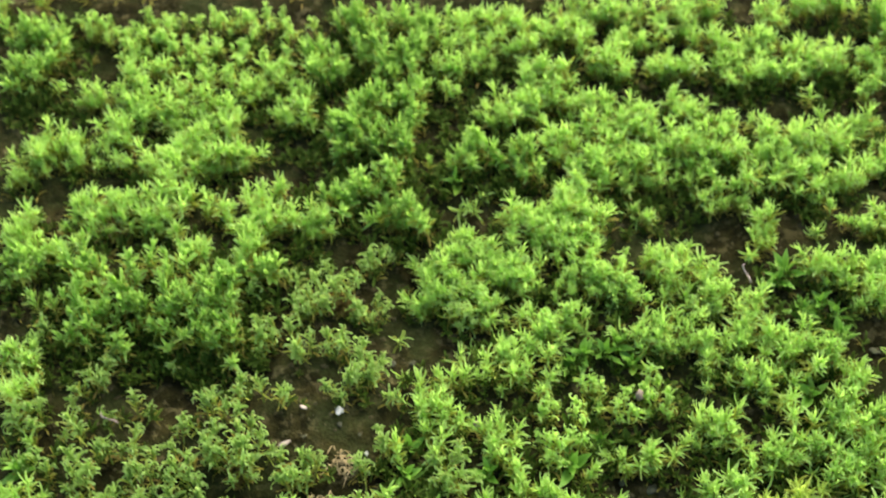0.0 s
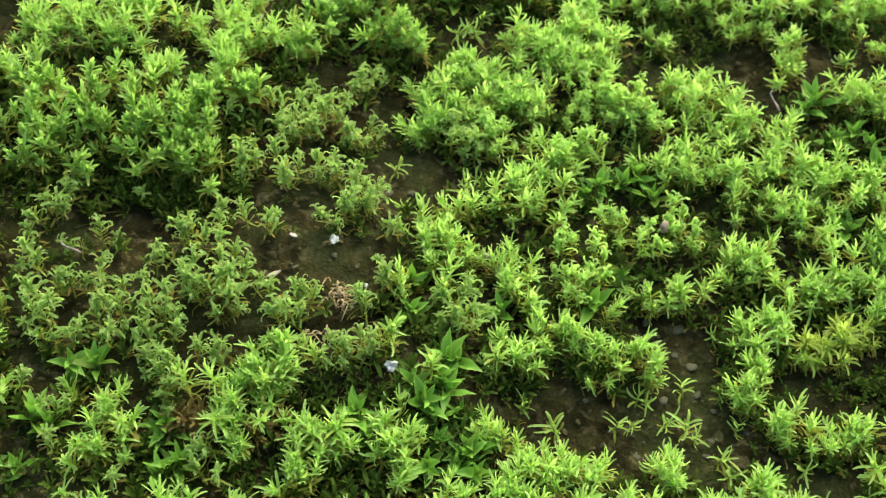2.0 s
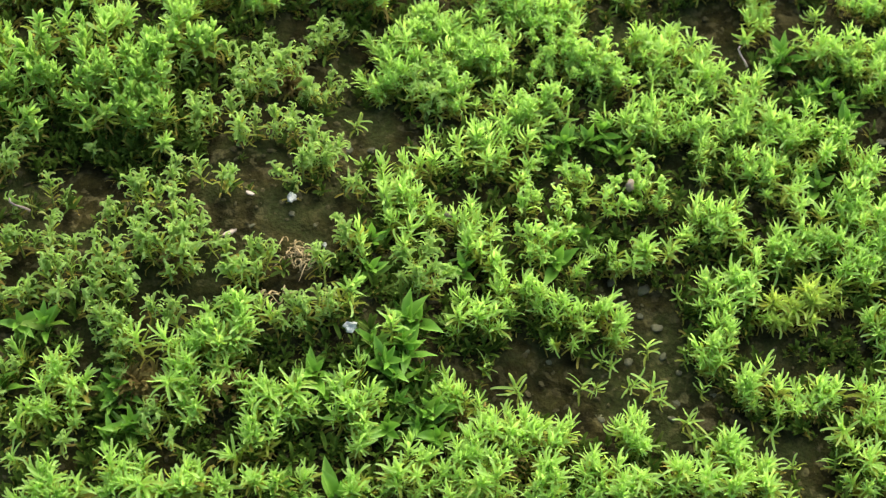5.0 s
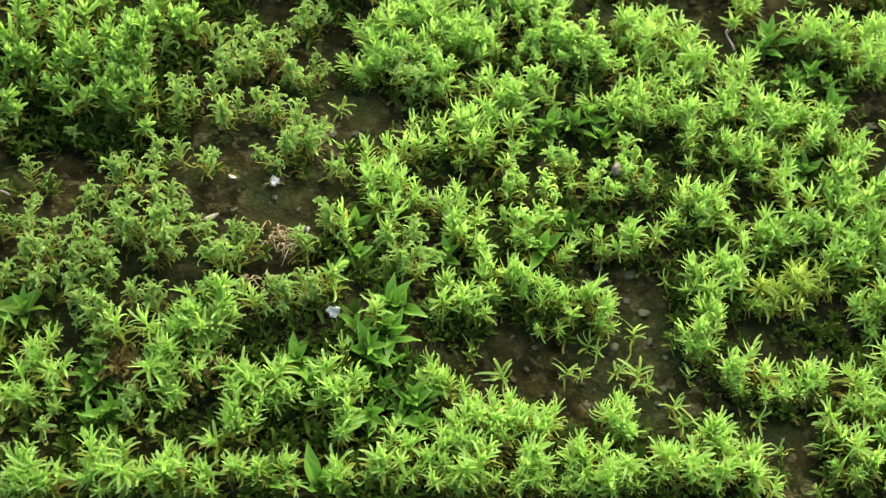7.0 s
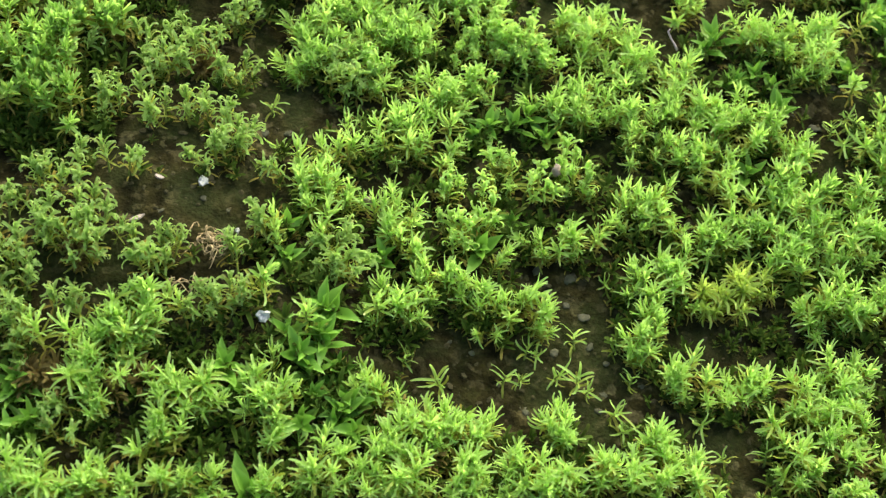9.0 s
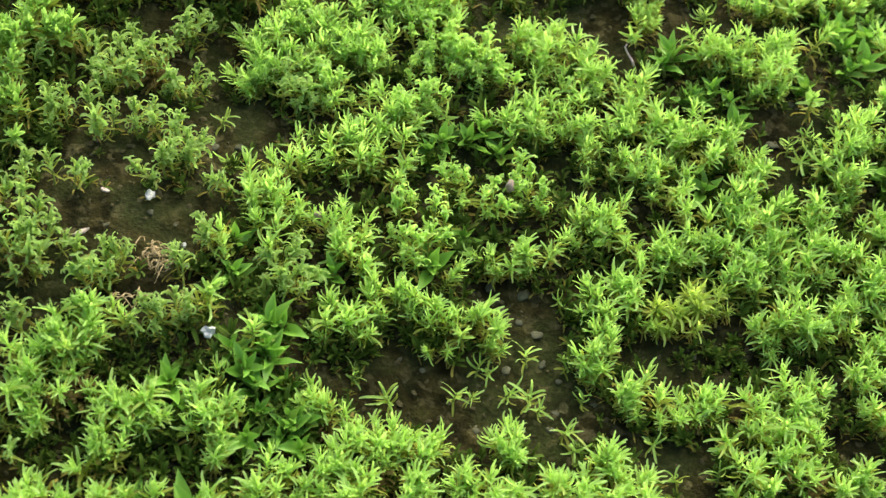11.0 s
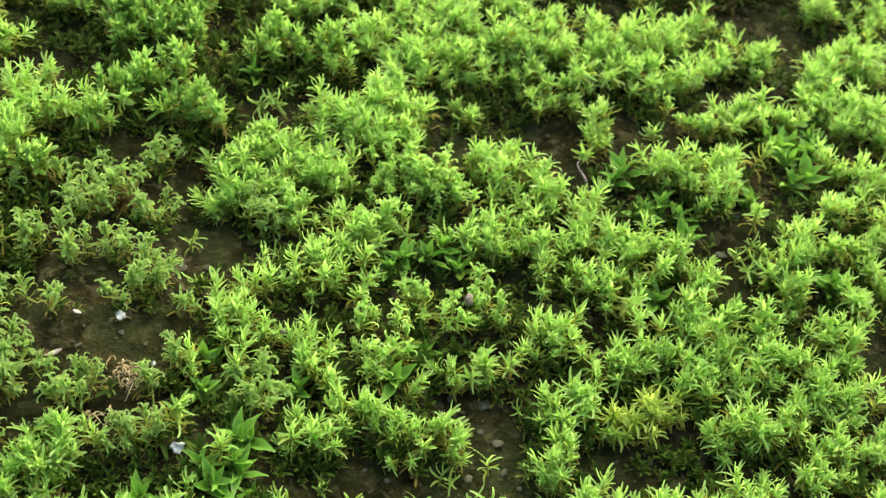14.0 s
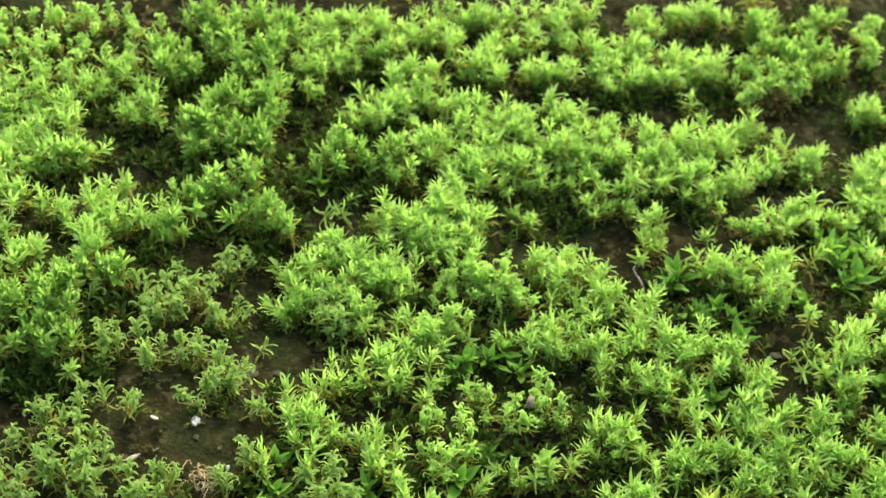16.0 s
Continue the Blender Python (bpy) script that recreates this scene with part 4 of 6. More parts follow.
LIME_SPOTS_33 = [
    (3.1, 52.5, 0.7), (3.8, 54.7, 0.88), (5.2, 55.2, 0.7), (6, 55.9, 0.88), (8, 54.2, 0.88), (9, 51.9, 0.88), (10.1, 52.4, 1), (11.1, 52.5, 1), (11.4, 51.7, 0.88), (13.5, 51.4, 0.88), (13.9, 52.4, 1), (16.6, 54.7, 0.88),
    (16.9, 53.6, 0.7), (19.4, 54, 1), (19.6, 52.5, 0.7), (20.2, 55.6, 1), (20.7, 53.1, 1), (21.4, 52.7, 0.7), (22.2, 53.8, 1), (25.8, 53.6, 0.7), (26.5, 53.8, 1), (27.6, 53.8, 0.7), (27.8, 55.4, 1), (28.4, 54.5, 1),
    (29.5, 54.6, 0.7), (30.2, 54.7, 1), (31.6, 54.4, 1), (34, 55.7, 0.88), (35, 54.8, 0.88), (35.9, 53.4, 0.88), (37, 52.9, 0.7), (37.7, 53.6, 1), (38.9, 53.6, 0.7), (39.4, 54.8, 0.88), (40.9, 55.4, 1), (41.2, 54.5, 0.88),
]
LIME_SPOTS_34 = [
    (42.4, 54.5, 0.7), (43.6, 55.7, 1), (43.8, 54.1, 0.7), (44.6, 54.9, 0.88), (45.6, 50, 1), (48.1, 55.1, 0.7), (67.2, 50.7, 1), (68.2, 51.8, 1), (68.9, 50.8, 0.7), (69.5, 53, 1), (70.4, 54.1, 0.88), (70.4, 51.6, 1),
    (70.9, 51, 0.7), (72.1, 51.2, 0.7), (73.9, 52.3, 0.7), (75.8, 51.3, 0.88), (76.6, 53.8, 1), (76.8, 55.8, 1), (77.2, 50.3, 0.7), (77.3, 51.5, 0.88), (-2.4, 60.4, 1), (-1, 59.5, 1), (-1, 57.6, 0.88), (-0.7, 56, 0.7),
    (0.4, 57.3, 0.88), (1.1, 60.4, 0.88), (1.8, 56.3, 1), (2.5, 61.5, 1), (3.5, 59, 0.7), (4, 60.2, 1), (5.3, 57.3, 1), (5.4, 61.4, 1), (6.8, 60.6, 0.88), (7.6, 61.1, 1), (8.1, 56.2, 0.88), (8.9, 58.2, 1),
]
LIME_SPOTS_35 = [
    (9.5, 56.9, 0.88), (10.4, 59.4, 1), (11, 58, 0.88), (11.9, 60.6, 1), (12.5, 58.6, 0.7), (13.2, 59.3, 1), (13.5, 58.2, 0.7), (14.8, 61.6, 0.88), (15.5, 60.1, 0.88), (16.8, 58.8, 0.88), (17.1, 57.3, 0.88), (20.8, 58.1, 1),
    (21.9, 58.7, 0.7), (22, 60.3, 1), (23.3, 58.5, 0.88), (24.4, 58, 0.7), (25.6, 59.2, 1), (26.3, 58.7, 0.7), (29.8, 60.3, 0.88), (31.3, 60.3, 0.7), (32.9, 58.6, 1), (34.6, 57.7, 1), (36.2, 59, 1), (36.3, 56.4, 1),
    (38.3, 60.8, 1), (38.7, 57.8, 0.88), (39.6, 59.4, 1), (41, 58, 0.88), (41.2, 60.1, 1), (44.1, 58.8, 1), (45.7, 59.5, 1), (46.7, 56.1, 0.88), (47.1, 58.7, 0.88), (48.5, 58.3, 1), (48.5, 56.3, 1), (49.8, 56.3, 0.7),
]
LIME_SPOTS_36 = [
    (50.2, 59.5, 1), (50.2, 57.5, 1), (50.8, 56.5, 1), (51.7, 56.5, 0.7), (13.4, 62.9, 1), (16.4, 63.3, 1), (17.8, 63, 0.88), (19.3, 63, 0.7), (20.1, 63.8, 1), (20.8, 62.9, 0.88), (22.3, 64, 1), (23.9, 64.1, 0.7),
    (26.3, 63, 1), (27.5, 63, 0.7), (29.1, 64.9, 1), (29.4, 63.4, 0.88), (31.3, 64.1, 1), (32.9, 65.4, 1), (33.6, 63.7, 0.7), (34.4, 65, 1), (41.3, 65.3, 1), (42.6, 64, 0.88), (43.8, 66.7, 1), (44.2, 64, 0.7),
    (45.2, 65.9, 0.88), (46.8, 66.6, 1), (48.3, 66.2, 1), (50.1, 67.5, 1), (52, 67.2, 1), (53.9, 66.9, 1),
]
LIME_SPOTS = LIME_SPOTS_1 + LIME_SPOTS_2 + LIME_SPOTS_3 + LIME_SPOTS_4 + LIME_SPOTS_5 + LIME_SPOTS_6 + LIME_SPOTS_7 + LIME_SPOTS_8 + LIME_SPOTS_9 + LIME_SPOTS_10 + LIME_SPOTS_11 + LIME_SPOTS_12 + LIME_SPOTS_13 + LIME_SPOTS_14 + LIME_SPOTS_15 + LIME_SPOTS_16 + LIME_SPOTS_17 + LIME_SPOTS_18 + LIME_SPOTS_19 + LIME_SPOTS_20 + LIME_SPOTS_21 + LIME_SPOTS_22 + LIME_SPOTS_23 + LIME_SPOTS_24 + LIME_SPOTS_25 + LIME_SPOTS_26 + LIME_SPOTS_27 + LIME_SPOTS_28 + LIME_SPOTS_29 + LIME_SPOTS_30 + LIME_SPOTS_31 + LIME_SPOTS_32 + LIME_SPOTS_33 + LIME_SPOTS_34 + LIME_SPOTS_35 + LIME_SPOTS_36
GREEN_SPOTS_1 = [
    (-8.2, -10.4, 1), (-44.1, 6.9, 0.88), (-42.8, 7.6, 0.7), (-40.3, 7.3, 1), (-38.3, 7.6, 0.88), (-33.5, 7.7, 0.88), (-29.6, 7.8, 0.7), (-27.3, 7.3, 0.88), (-26.4, 6.3, 0.88), (46.7, 3.1, 1), (47.4, 4, 1), (48.6, 4.6, 1),
    (-48.4, 12, 1), (-47.6, 11.5, 0.88), (-44.8, 8.7, 0.88), (-44.5, 11.3, 1), (-44.4, 13, 1), (-44, 10.1, 1), (-43.1, 9.3, 1), (-42.2, 9.1, 0.88), (-41.8, 12.5, 1), (-41.3, 10.2, 1), (-40, 9.7, 0.88), (-39.2, 12.1, 1),
    (-37.7, 10.6, 1), (-37.6, 12.8, 1), (-36.7, 11.7, 1), (-36.6, 9.4, 0.7), (-35.3, 9.9, 0.88), (-34.5, 12.4, 1), (-34.2, 9.7, 0.88), (-32.6, 11.5, 1), (-32.3, 9.6, 1), (-32.2, 8.3, 1), (-31.9, 13.4, 1), (-31.3, 10.4, 1),
]
GREEN_SPOTS_2 = [
    (-30.6, 12.2, 1), (-30.2, 8.5, 1), (-29.7, 10.2, 1), (-29, 11.8, 1), (-28.6, 8, 1), (-28, 13, 1), (-27.6, 10.3, 1), (-26.5, 9.5, 1), (-26.4, 12, 1), (-25.9, 8.4, 1), (-24.6, 8.8, 1), (-54.1, 19.6, 0.88),
    (-53.5, 16.8, 1), (-53.3, 15.6, 0.7), (-53, 19.5, 1), (-52, 15.6, 1), (-51.6, 18.3, 1), (-51.3, 16.4, 0.7), (-50.7, 17.8, 0.88), (-49.3, 17.2, 0.7), (-45.2, 16.9, 1), (-43.7, 16.5, 1), (-42, 16.5, 1), (-39.1, 16.2, 1),
    (-36.7, 17.8, 1), (-34.3, 14.5, 1), (-34.2, 17.5, 0.88), (-32.5, 16, 1), (-31.2, 19.1, 0.88), (-29.7, 15.1, 1), (-28.7, 14.9, 1), (-26.8, 14, 1), (-26.4, 15.9, 1), (-25.7, 17, 1), (-25, 19, 1), (-24, 17.6, 0.88),
]
GREEN_SPOTS_3 = [
    (-22.6, 18.9, 0.7), (-21.5, 17.1, 1), (53.5, 16.6, 1), (35.8, 25.5, 0.88), (56.1, 24.7, 1), (-17.1, 28.9, 1), (-14.8, 29.9, 0.88), (-14.6, 27.6, 1), (-14.1, 30.5, 1), (-13.3, 31.9, 1), (-13.1, 30.6, 0.7), (-12, 30.6, 0.88),
    (-11.1, 31.7, 1), (-10.3, 31.8, 0.7), (-10.3, 26.9, 1), (-9.2, 27.8, 0.7), (-7.7, 31.1, 0.88), (-7.6, 28.8, 1), (-7.3, 27.5, 0.88), (-6.4, 27, 0.7), (-4.8, 27.2, 1), (-3.5, 26.9, 1), (-15.9, 36.2, 0.7), (-15.5, 37.4, 0.88),
    (-14.5, 37.1, 0.88), (-10.8, 37.6, 0.7), (-9.4, 37.2, 0.88), (-8.6, 32.8, 1), (-8, 34.9, 1), (-6.9, 35.5, 0.7), (-6.8, 36.3, 1), (-2.4, 36.8, 0.7), (-1.1, 36.5, 0.7), (-1, 35.6, 1), (0.9, 36.1, 0.88), (1, 37.6, 1),
]
GREEN_SPOTS_4 = [
    (1.5, 35.4, 0.7), (2.2, 36.6, 0.88), (2.9, 37.8, 1), (4.2, 37, 1), (6.2, 37.6, 0.7), (7.2, 37.8, 1), (7.4, 36.3, 0.88), (9, 34.9, 1), (10, 35, 0.7), (-17.2, 39.6, 1), (-15.9, 39.3, 1), (-15, 41.6, 1),
    (-14.6, 39, 1), (-14.3, 40.8, 1), (-13.6, 39.5, 1), (-13.4, 42.6, 1), (-13.3, 38.1, 0.88), (-12.7, 40.9, 1), (-11.6, 42.7, 0.88), (-11.4, 38.7, 0.88), (-9.8, 39.9, 1), (-8.8, 39.2, 1), (-7.8, 38, 1), (-7, 42.3, 0.88),
    (-6.3, 43.4, 1), (-6.3, 39.7, 0.88), (-5.6, 42.4, 0.88), (1.3, 40.2, 1), (2.3, 39.4, 1), (5.2, 38, 0.7), (7.6, 39.1, 1), (-59, 44.8, 0.7), (-58.4, 46, 1), (-57.1, 47.7, 0.88), (-57, 44.3, 1), (-55.1, 45.1, 0.88),
]
GREEN_SPOTS_5 = [
    (-54.7, 46.9, 0.88), (-53.4, 48, 0.88), (-53, 49.9, 0.88), (-20.3, 48.3, 1), (-18.7, 48.3, 0.88), (-17.1, 49.4, 0.88), (-15.9, 48.8, 0.7), (-12.9, 44.5, 1), (-11.9, 44.2, 1), (-10.2, 44.3, 1), (-10.1, 48.3, 0.88), (-9.1, 44.9, 0.7),
    (-9, 45.9, 1), (-8.4, 49, 0.88), (-7.6, 44.6, 1), (-6.3, 47.1, 1), (-5, 47, 0.88), (-60, 52.5, 1), (-59.5, 51.3, 0.7), (-57.9, 52.4, 0.88), (-56.3, 52.8, 1), (-56.1, 50.6, 0.88), (-54.8, 51.7, 0.88), (-54.6, 53.4, 1),
    (-52.4, 51.2, 1), (-21.2, 52, 1), (-20.1, 50.2, 1), (-17.9, 52.4, 1), (-16.9, 51.8, 0.88), (-14.9, 52.7, 1), (-13.6, 52.7, 0.88), (-13.2, 50.8, 0.88), (-11.9, 53.1, 1), (-11.9, 51.1, 0.7), (-11.3, 54.6, 1), (-10.5, 51.8, 1),
]
GREEN_SPOTS_6 = [
    (-9.8, 50, 1), (-8.2, 52.8, 0.88), (-7.5, 51.5, 0.88), (-7.1, 53.7, 1), (-6.5, 52.6, 0.88), (-5.8, 54.3, 1), (-4.5, 54.8, 0.88), (-17.1, 58.4, 0.7), (-15.5, 58.1, 1), (-14.8, 56, 0.88), (-14.1, 57.7, 1), (-13.1, 56.2, 0.88),
    (-11, 58.1, 1), (-9.3, 58.4, 1), (-7.6, 57.6, 1), (-6.2, 56.7, 1), (-5.2, 58.9, 1), (-4.1, 57, 1), (56.1, 59.6, 1), (60.5, 58.6, 1), (60.8, 56.6, 1), (61.3, 60.8, 1), (62.7, 59.6, 0.88), (64.2, 57.7, 0.88),
    (64.4, 60.3, 0.88), (65.8, 60.2, 1), (65.9, 58, 0.7), (67.9, 59.7, 0.7), (68.6, 58.9, 1), (55.5, 64.3, 1), (56.5, 63.1, 0.88), (57.4, 66.2, 1), (58.2, 62.5, 1), (58.9, 65.8, 1), (59.5, 62.4, 0.88), (61, 67, 0.7),
]
GREEN_SPOTS_7 = [
    (62.8, 62, 1), (64.2, 64.5, 0.88), (65.4, 66.3, 0.88), (65.6, 67.7, 1), (68.7, 67.5, 1), (67.7, 68.8, 0.7),
]
GREEN_SPOTS = GREEN_SPOTS_1 + GREEN_SPOTS_2 + GREEN_SPOTS_3 + GREEN_SPOTS_4 + GREEN_SPOTS_5 + GREEN_SPOTS_6 + GREEN_SPOTS_7
GOLDEN_SPOTS_1 = [
    (34.7, -6, 1), (35.1, -4.9, 1), (35.2, -6.9, 0.88), (36.1, -7.2, 0.7), (36.2, -5.4, 1), (37.2, -5.9, 1), (37.9, -4.7, 1), (38.3, -7.2, 0.88), (39.2, -4.1, 1), (39.3, -5.5, 1), (40.6, -5.3, 0.7), (40.8, -4.6, 1),
    (41.9, -4.7, 0.7), (38.4, -3.6, 1),
]
GOLDEN_SPOTS = GOLDEN_SPOTS_1
CURLY_SPOTS_1 = [
    (-32.6, -24.5, 0.88), (-24.8, -23.4, 0.88), (-23.6, -24, 0.88), (44.4, -25.6, 0.7), (45.6, -25.1, 0.7), (46.3, -26, 0.9), (47.4, -25.7, 0.9), (-39.4, -18.7, 0.88), (-39.3, -21.1, 0.88), (-38.4, -21.7, 0.7), (-38.2, -17.9, 0.9), (-37.3, -17.9, 0.7),
    (-28.2, -17, 0.88), (-27.8, -17.7, 0.7), (-23.9, -21.7, 1), (-23.2, -21.2, 1), (-41.3, -15.6, 0.9), (-40.6, -10.8, 0.88), (-39.4, -11.1, 0.7), (-37.7, -10.7, 0.9), (-37.1, -11, 0.9), (-35.2, -11, 0.7), (-34.2, -10.2, 1), (-33.3, -10.5, 0.7),
    (-30, -12.7, 1), (-30, -14.5, 0.7), (-29.6, -11.2, 1), (-28.9, -13.8, 1), (-28.5, -10.1, 1), (-28.3, -15.3, 1), (-28, -10.7, 1), (-28, -12.8, 1), (-27.5, -16, 1), (-27.4, -14.6, 1), (-25.2, -12.5, 0.9), (-23.6, -11.9, 0.88),
]
CURLY_SPOTS_2 = [
    (-22.9, -13.1, 1), (-12.6, -11.2, 0.9), (-12.6, -13.1, 0.88), (-11.6, -13.4, 0.7), (-11.5, -11.7, 1), (-11.1, -12.6, 0.88), (-10.3, -10.7, 0.9), (-9.9, -12.2, 0.7), (-9.6, -11.5, 1), (-8.9, -11.7, 0.7), (-49.6, -6.1, 0.88), (-48.2, -7.9, 0.88),
    (-46.3, -7.2, 0.88), (-45.1, -7.8, 0.9), (-42.4, -10, 0.7), (-41.6, -8.6, 1), (-41.2, -6.9, 1), (-40.3, -8, 1), (-39.9, -9.7, 1), (-39.6, -5.9, 0.88), (-38.4, -5, 0.9), (-37.4, -5.3, 0.7), (-35.4, -9.3, 1), (-35.1, -5.5, 0.88),
    (-34.2, -7.9, 1), (-33.6, -6.1, 0.9), (-33.1, -8.5, 1), (-31.4, -4.9, 0.88), (-30.3, -9.5, 1), (-30, -7.4, 1), (-29.3, -9, 1), (-28.8, -7.1, 1), (-27.8, -4.9, 1), (-26.7, -5.7, 0.88), (-26, -5, 1), (-25.6, -7.5, 0.88),
]
CURLY_SPOTS_3 = [
    (-25.1, -6.7, 1), (-24.4, -6.2, 1), (-24.2, -8.8, 0.88), (-24.1, -7.8, 0.88), (-23.4, -5.5, 1), (-22.8, -6.3, 1), (-22.7, -7.8, 1), (-22.3, -8.8, 0.88), (-21.6, -7.3, 0.88), (-21, -5.2, 0.9), (-20.1, -5.4, 0.7), (-19.2, -6.5, 0.9),
    (-18.3, -8.9, 1), (-17.5, -8.6, 1), (-16.8, -8.1, 1), (-16.2, -6.5, 0.9), (-15.6, -8.4, 0.88), (-15.2, -6.7, 0.9), (-14.7, -7.3, 0.88), (-10.5, -6.3, 0.9), (-9.7, -7.3, 0.88), (-2.9, -6.1, 0.7), (-1.8, -4.8, 1), (-1.6, -4.1, 1),
    (-1.6, -6.6, 0.88), (-1.1, -5.6, 1), (-0.8, -7.4, 0.7), (-0, -5.9, 1), (0.5, -7.2, 0.88), (1, -6.2, 1), (-50.4, -2.4, 0.88), (-49.4, -3.7, 0.88), (-49, -1.5, 1), (-47.9, -1.2, 1), (-46.9, -3, 0.88), (-46.5, -1.4, 0.9),
]
CURLY_SPOTS_4 = [
    (-43.8, -3.7, 0.7), (-42.9, -2.8, 1), (-42.6, 1.6, 0.88), (-42.6, -0.1, 0.88), (-41.8, -3.6, 0.88), (-38.2, -0.6, 0.9), (-36, 1.2, 0.9), (-35.8, -4, 0.9), (-35.5, 0.4, 0.7), (-30.7, -2.7, 0.88), (-29.5, -1.7, 0.88), (-28.9, 1.2, 0.9),
    (-27.4, -0.1, 0.88), (-27.3, 1, 0.9), (-26.6, -3.7, 1), (-26.3, -0.6, 0.88), (-24.4, -0.6, 0.88), (-24.1, 1.5, 0.88), (-24.1, -3.4, 1), (-22.7, -2.6, 0.9), (-19.8, 0.6, 0.9), (-18.8, 1, 0.9), (-12.8, 1.8, 0.7), (-8.1, -2, 0.9),
    (-7.8, -3.2, 1), (-7.3, -4, 0.88), (-0.8, -3.6, 1), (-0, -3.4, 1), (9.5, -0.4, 0.9), (10, -1.7, 0.88), (10.3, -0.3, 1), (10.5, -2.9, 1), (11.1, -1.4, 1), (11.6, -2.1, 0.88), (12.5, -0.3, 1), (13.1, 0.6, 1),
]
CURLY_SPOTS_5 = [
    (13.9, -0.1, 0.88), (21.3, 0.6, 0.9), (-48.8, 7.8, 0.88), (-42.6, 3.7, 0.88), (-41.4, 3.2, 1), (-40.6, 3.5, 0.7), (-40.2, 4.6, 1), (-39.7, 6.1, 0.88), (-33.3, 6.1, 0.7), (-24.9, 3.2, 0.88), (-22.7, 7.2, 0.7), (-21.8, 2.3, 0.9),
    (-18.6, 7, 0.7), (-18.3, 7.6, 1), (-17.6, 7.4, 0.7), (-13.6, 2.3, 0.88), (-12.6, 3.5, 1), (-11.8, 4.5, 1), (-11.3, 3.7, 0.88), (-10.9, 7.4, 1), (-10.6, 4.9, 1), (-9.6, 5.9, 1), (-9.6, 5.3, 0.7), (-8.8, 6.2, 0.9),
    (-7.2, 3.2, 0.9), (-6.4, 3.1, 0.9), (9.9, 2.6, 1), (10.2, 4.2, 0.88), (11.1, 3.9, 0.9), (13.5, 3, 1), (14.3, 2.2, 1), (14.6, 6.5, 0.9), (15, 4.1, 1), (15.4, 6.6, 1), (16.4, 7.6, 0.9), (16.5, 4.6, 0.7),
]
CURLY_SPOTS_6 = [
    (16.8, 6.4, 1), (18.1, 4.4, 1), (18.4, 3.6, 0.7), (19.4, 6.3, 0.9), (19.5, 4, 0.88), (21.3, 5.1, 0.88), (21.4, 6.5, 1), (22.5, 4.5, 0.7), (22.7, 7.8, 1), (23, 5.1, 1), (24.2, 4.6, 0.7), (24.5, 5.3, 0.88),
    (25.4, 5.9, 0.9), (-48.2, 8.8, 1), (-47.5, 8.5, 0.7), (-25.9, 13.6, 1), (-23.2, 8.6, 0.88), (-23.1, 11, 0.9), (-22.1, 9.4, 1), (-21.3, 8.4, 0.88), (-21.2, 11.1, 0.9), (-19.3, 13.5, 0.88), (-19.3, 10.2, 0.88), (-18.4, 11.8, 0.88),
    (-17.9, 13.9, 1), (-17.4, 12.7, 0.7), (-17, 8.2, 0.9), (-16.8, 13.4, 1), (-15.8, 13.8, 0.88), (-14.7, 9.1, 0.88), (-14.5, 8, 0.7), (-13.7, 9.7, 0.9), (-13.4, 8.7, 0.88), (-11.8, 13.6, 0.7), (-10.7, 9.3, 0.9), (-10.5, 13.6, 0.7),
]
CURLY_SPOTS_7 = [
    (-0.4, 13.7, 0.7), (1.3, 13.5, 0.7), (22.8, 9.4, 1), (-25, 14.7, 0.88), (-20.2, 17.2, 0.9), (-19.1, 15.9, 1), (-18, 15.8, 1), (-16.8, 17.2, 0.9), (-15.9, 15.5, 1), (-15.3, 19.7, 0.9), (-14.6, 16.5, 1), (-14.4, 18, 1),
    (-13.5, 16.2, 0.88), (-12.8, 18.6, 0.88), (-12.3, 19.8, 0.88), (-12.1, 14.3, 0.88), (-10.9, 14.1, 1), (-9.7, 15.4, 0.9), (-8.6, 14.6, 0.7), (-1.5, 14.9, 0.88), (-0.7, 16.3, 1), (-0.4, 15.2, 0.88), (0.7, 15.1, 1), (0.8, 17.3, 1),
    (1.6, 14.1, 1), (2.2, 15.6, 1), (3, 14.3, 0.7), (3.1, 18, 1), (3.9, 16, 1), (10.8, 15.7, 0.9), (11.5, 14.1, 1), (13.4, 14.7, 0.7), (14, 16, 1), (14.5, 15.1, 1), (15.1, 19.3, 0.88), (18.6, 19.4, 0.88),
]
CURLY_SPOTS_8 = [
    (19.5, 19.1, 0.7), (20.4, 19.3, 0.88), (22.4, 18.7, 0.9), (26.9, 18.2, 0.88), (-11.4, 21, 1), (-10.7, 20.7, 0.7), (-10.1, 22.1, 0.9), (-9, 22.1, 0.7), (11.9, 20, 0.7), (12, 22.9, 0.88), (12.5, 20.5, 0.88), (14.4, 24.3, 0.88),
    (14.8, 20.7, 0.88), (15.2, 22.1, 1), (16, 20.9, 0.88), (16.2, 23.7, 1), (17, 22.3, 1), (18.1, 21.4, 1), (19.5, 20.1, 1), (19.6, 24.3, 0.9), (20.8, 21.1, 0.9), (47.2, 31.5, 0.7), (50.2, 30.1, 0.9), (50.8, 29.6, 0.9),
    (46.7, 32.9, 0.9), (-56.1, 44, 0.7), (-52.7, 44.4, 0.9), (-43.9, 49.3, 0.9), (-36.2, 48.5, 0.88), (-34.2, 47.8, 0.88), (-32.1, 47, 0.9), (-30.3, 48.1, 0.9), (-3.1, 48.9, 0.7), (-1.7, 47.6, 0.9), (-0.4, 48.7, 0.7), (-50.4, 55, 0.9),
]
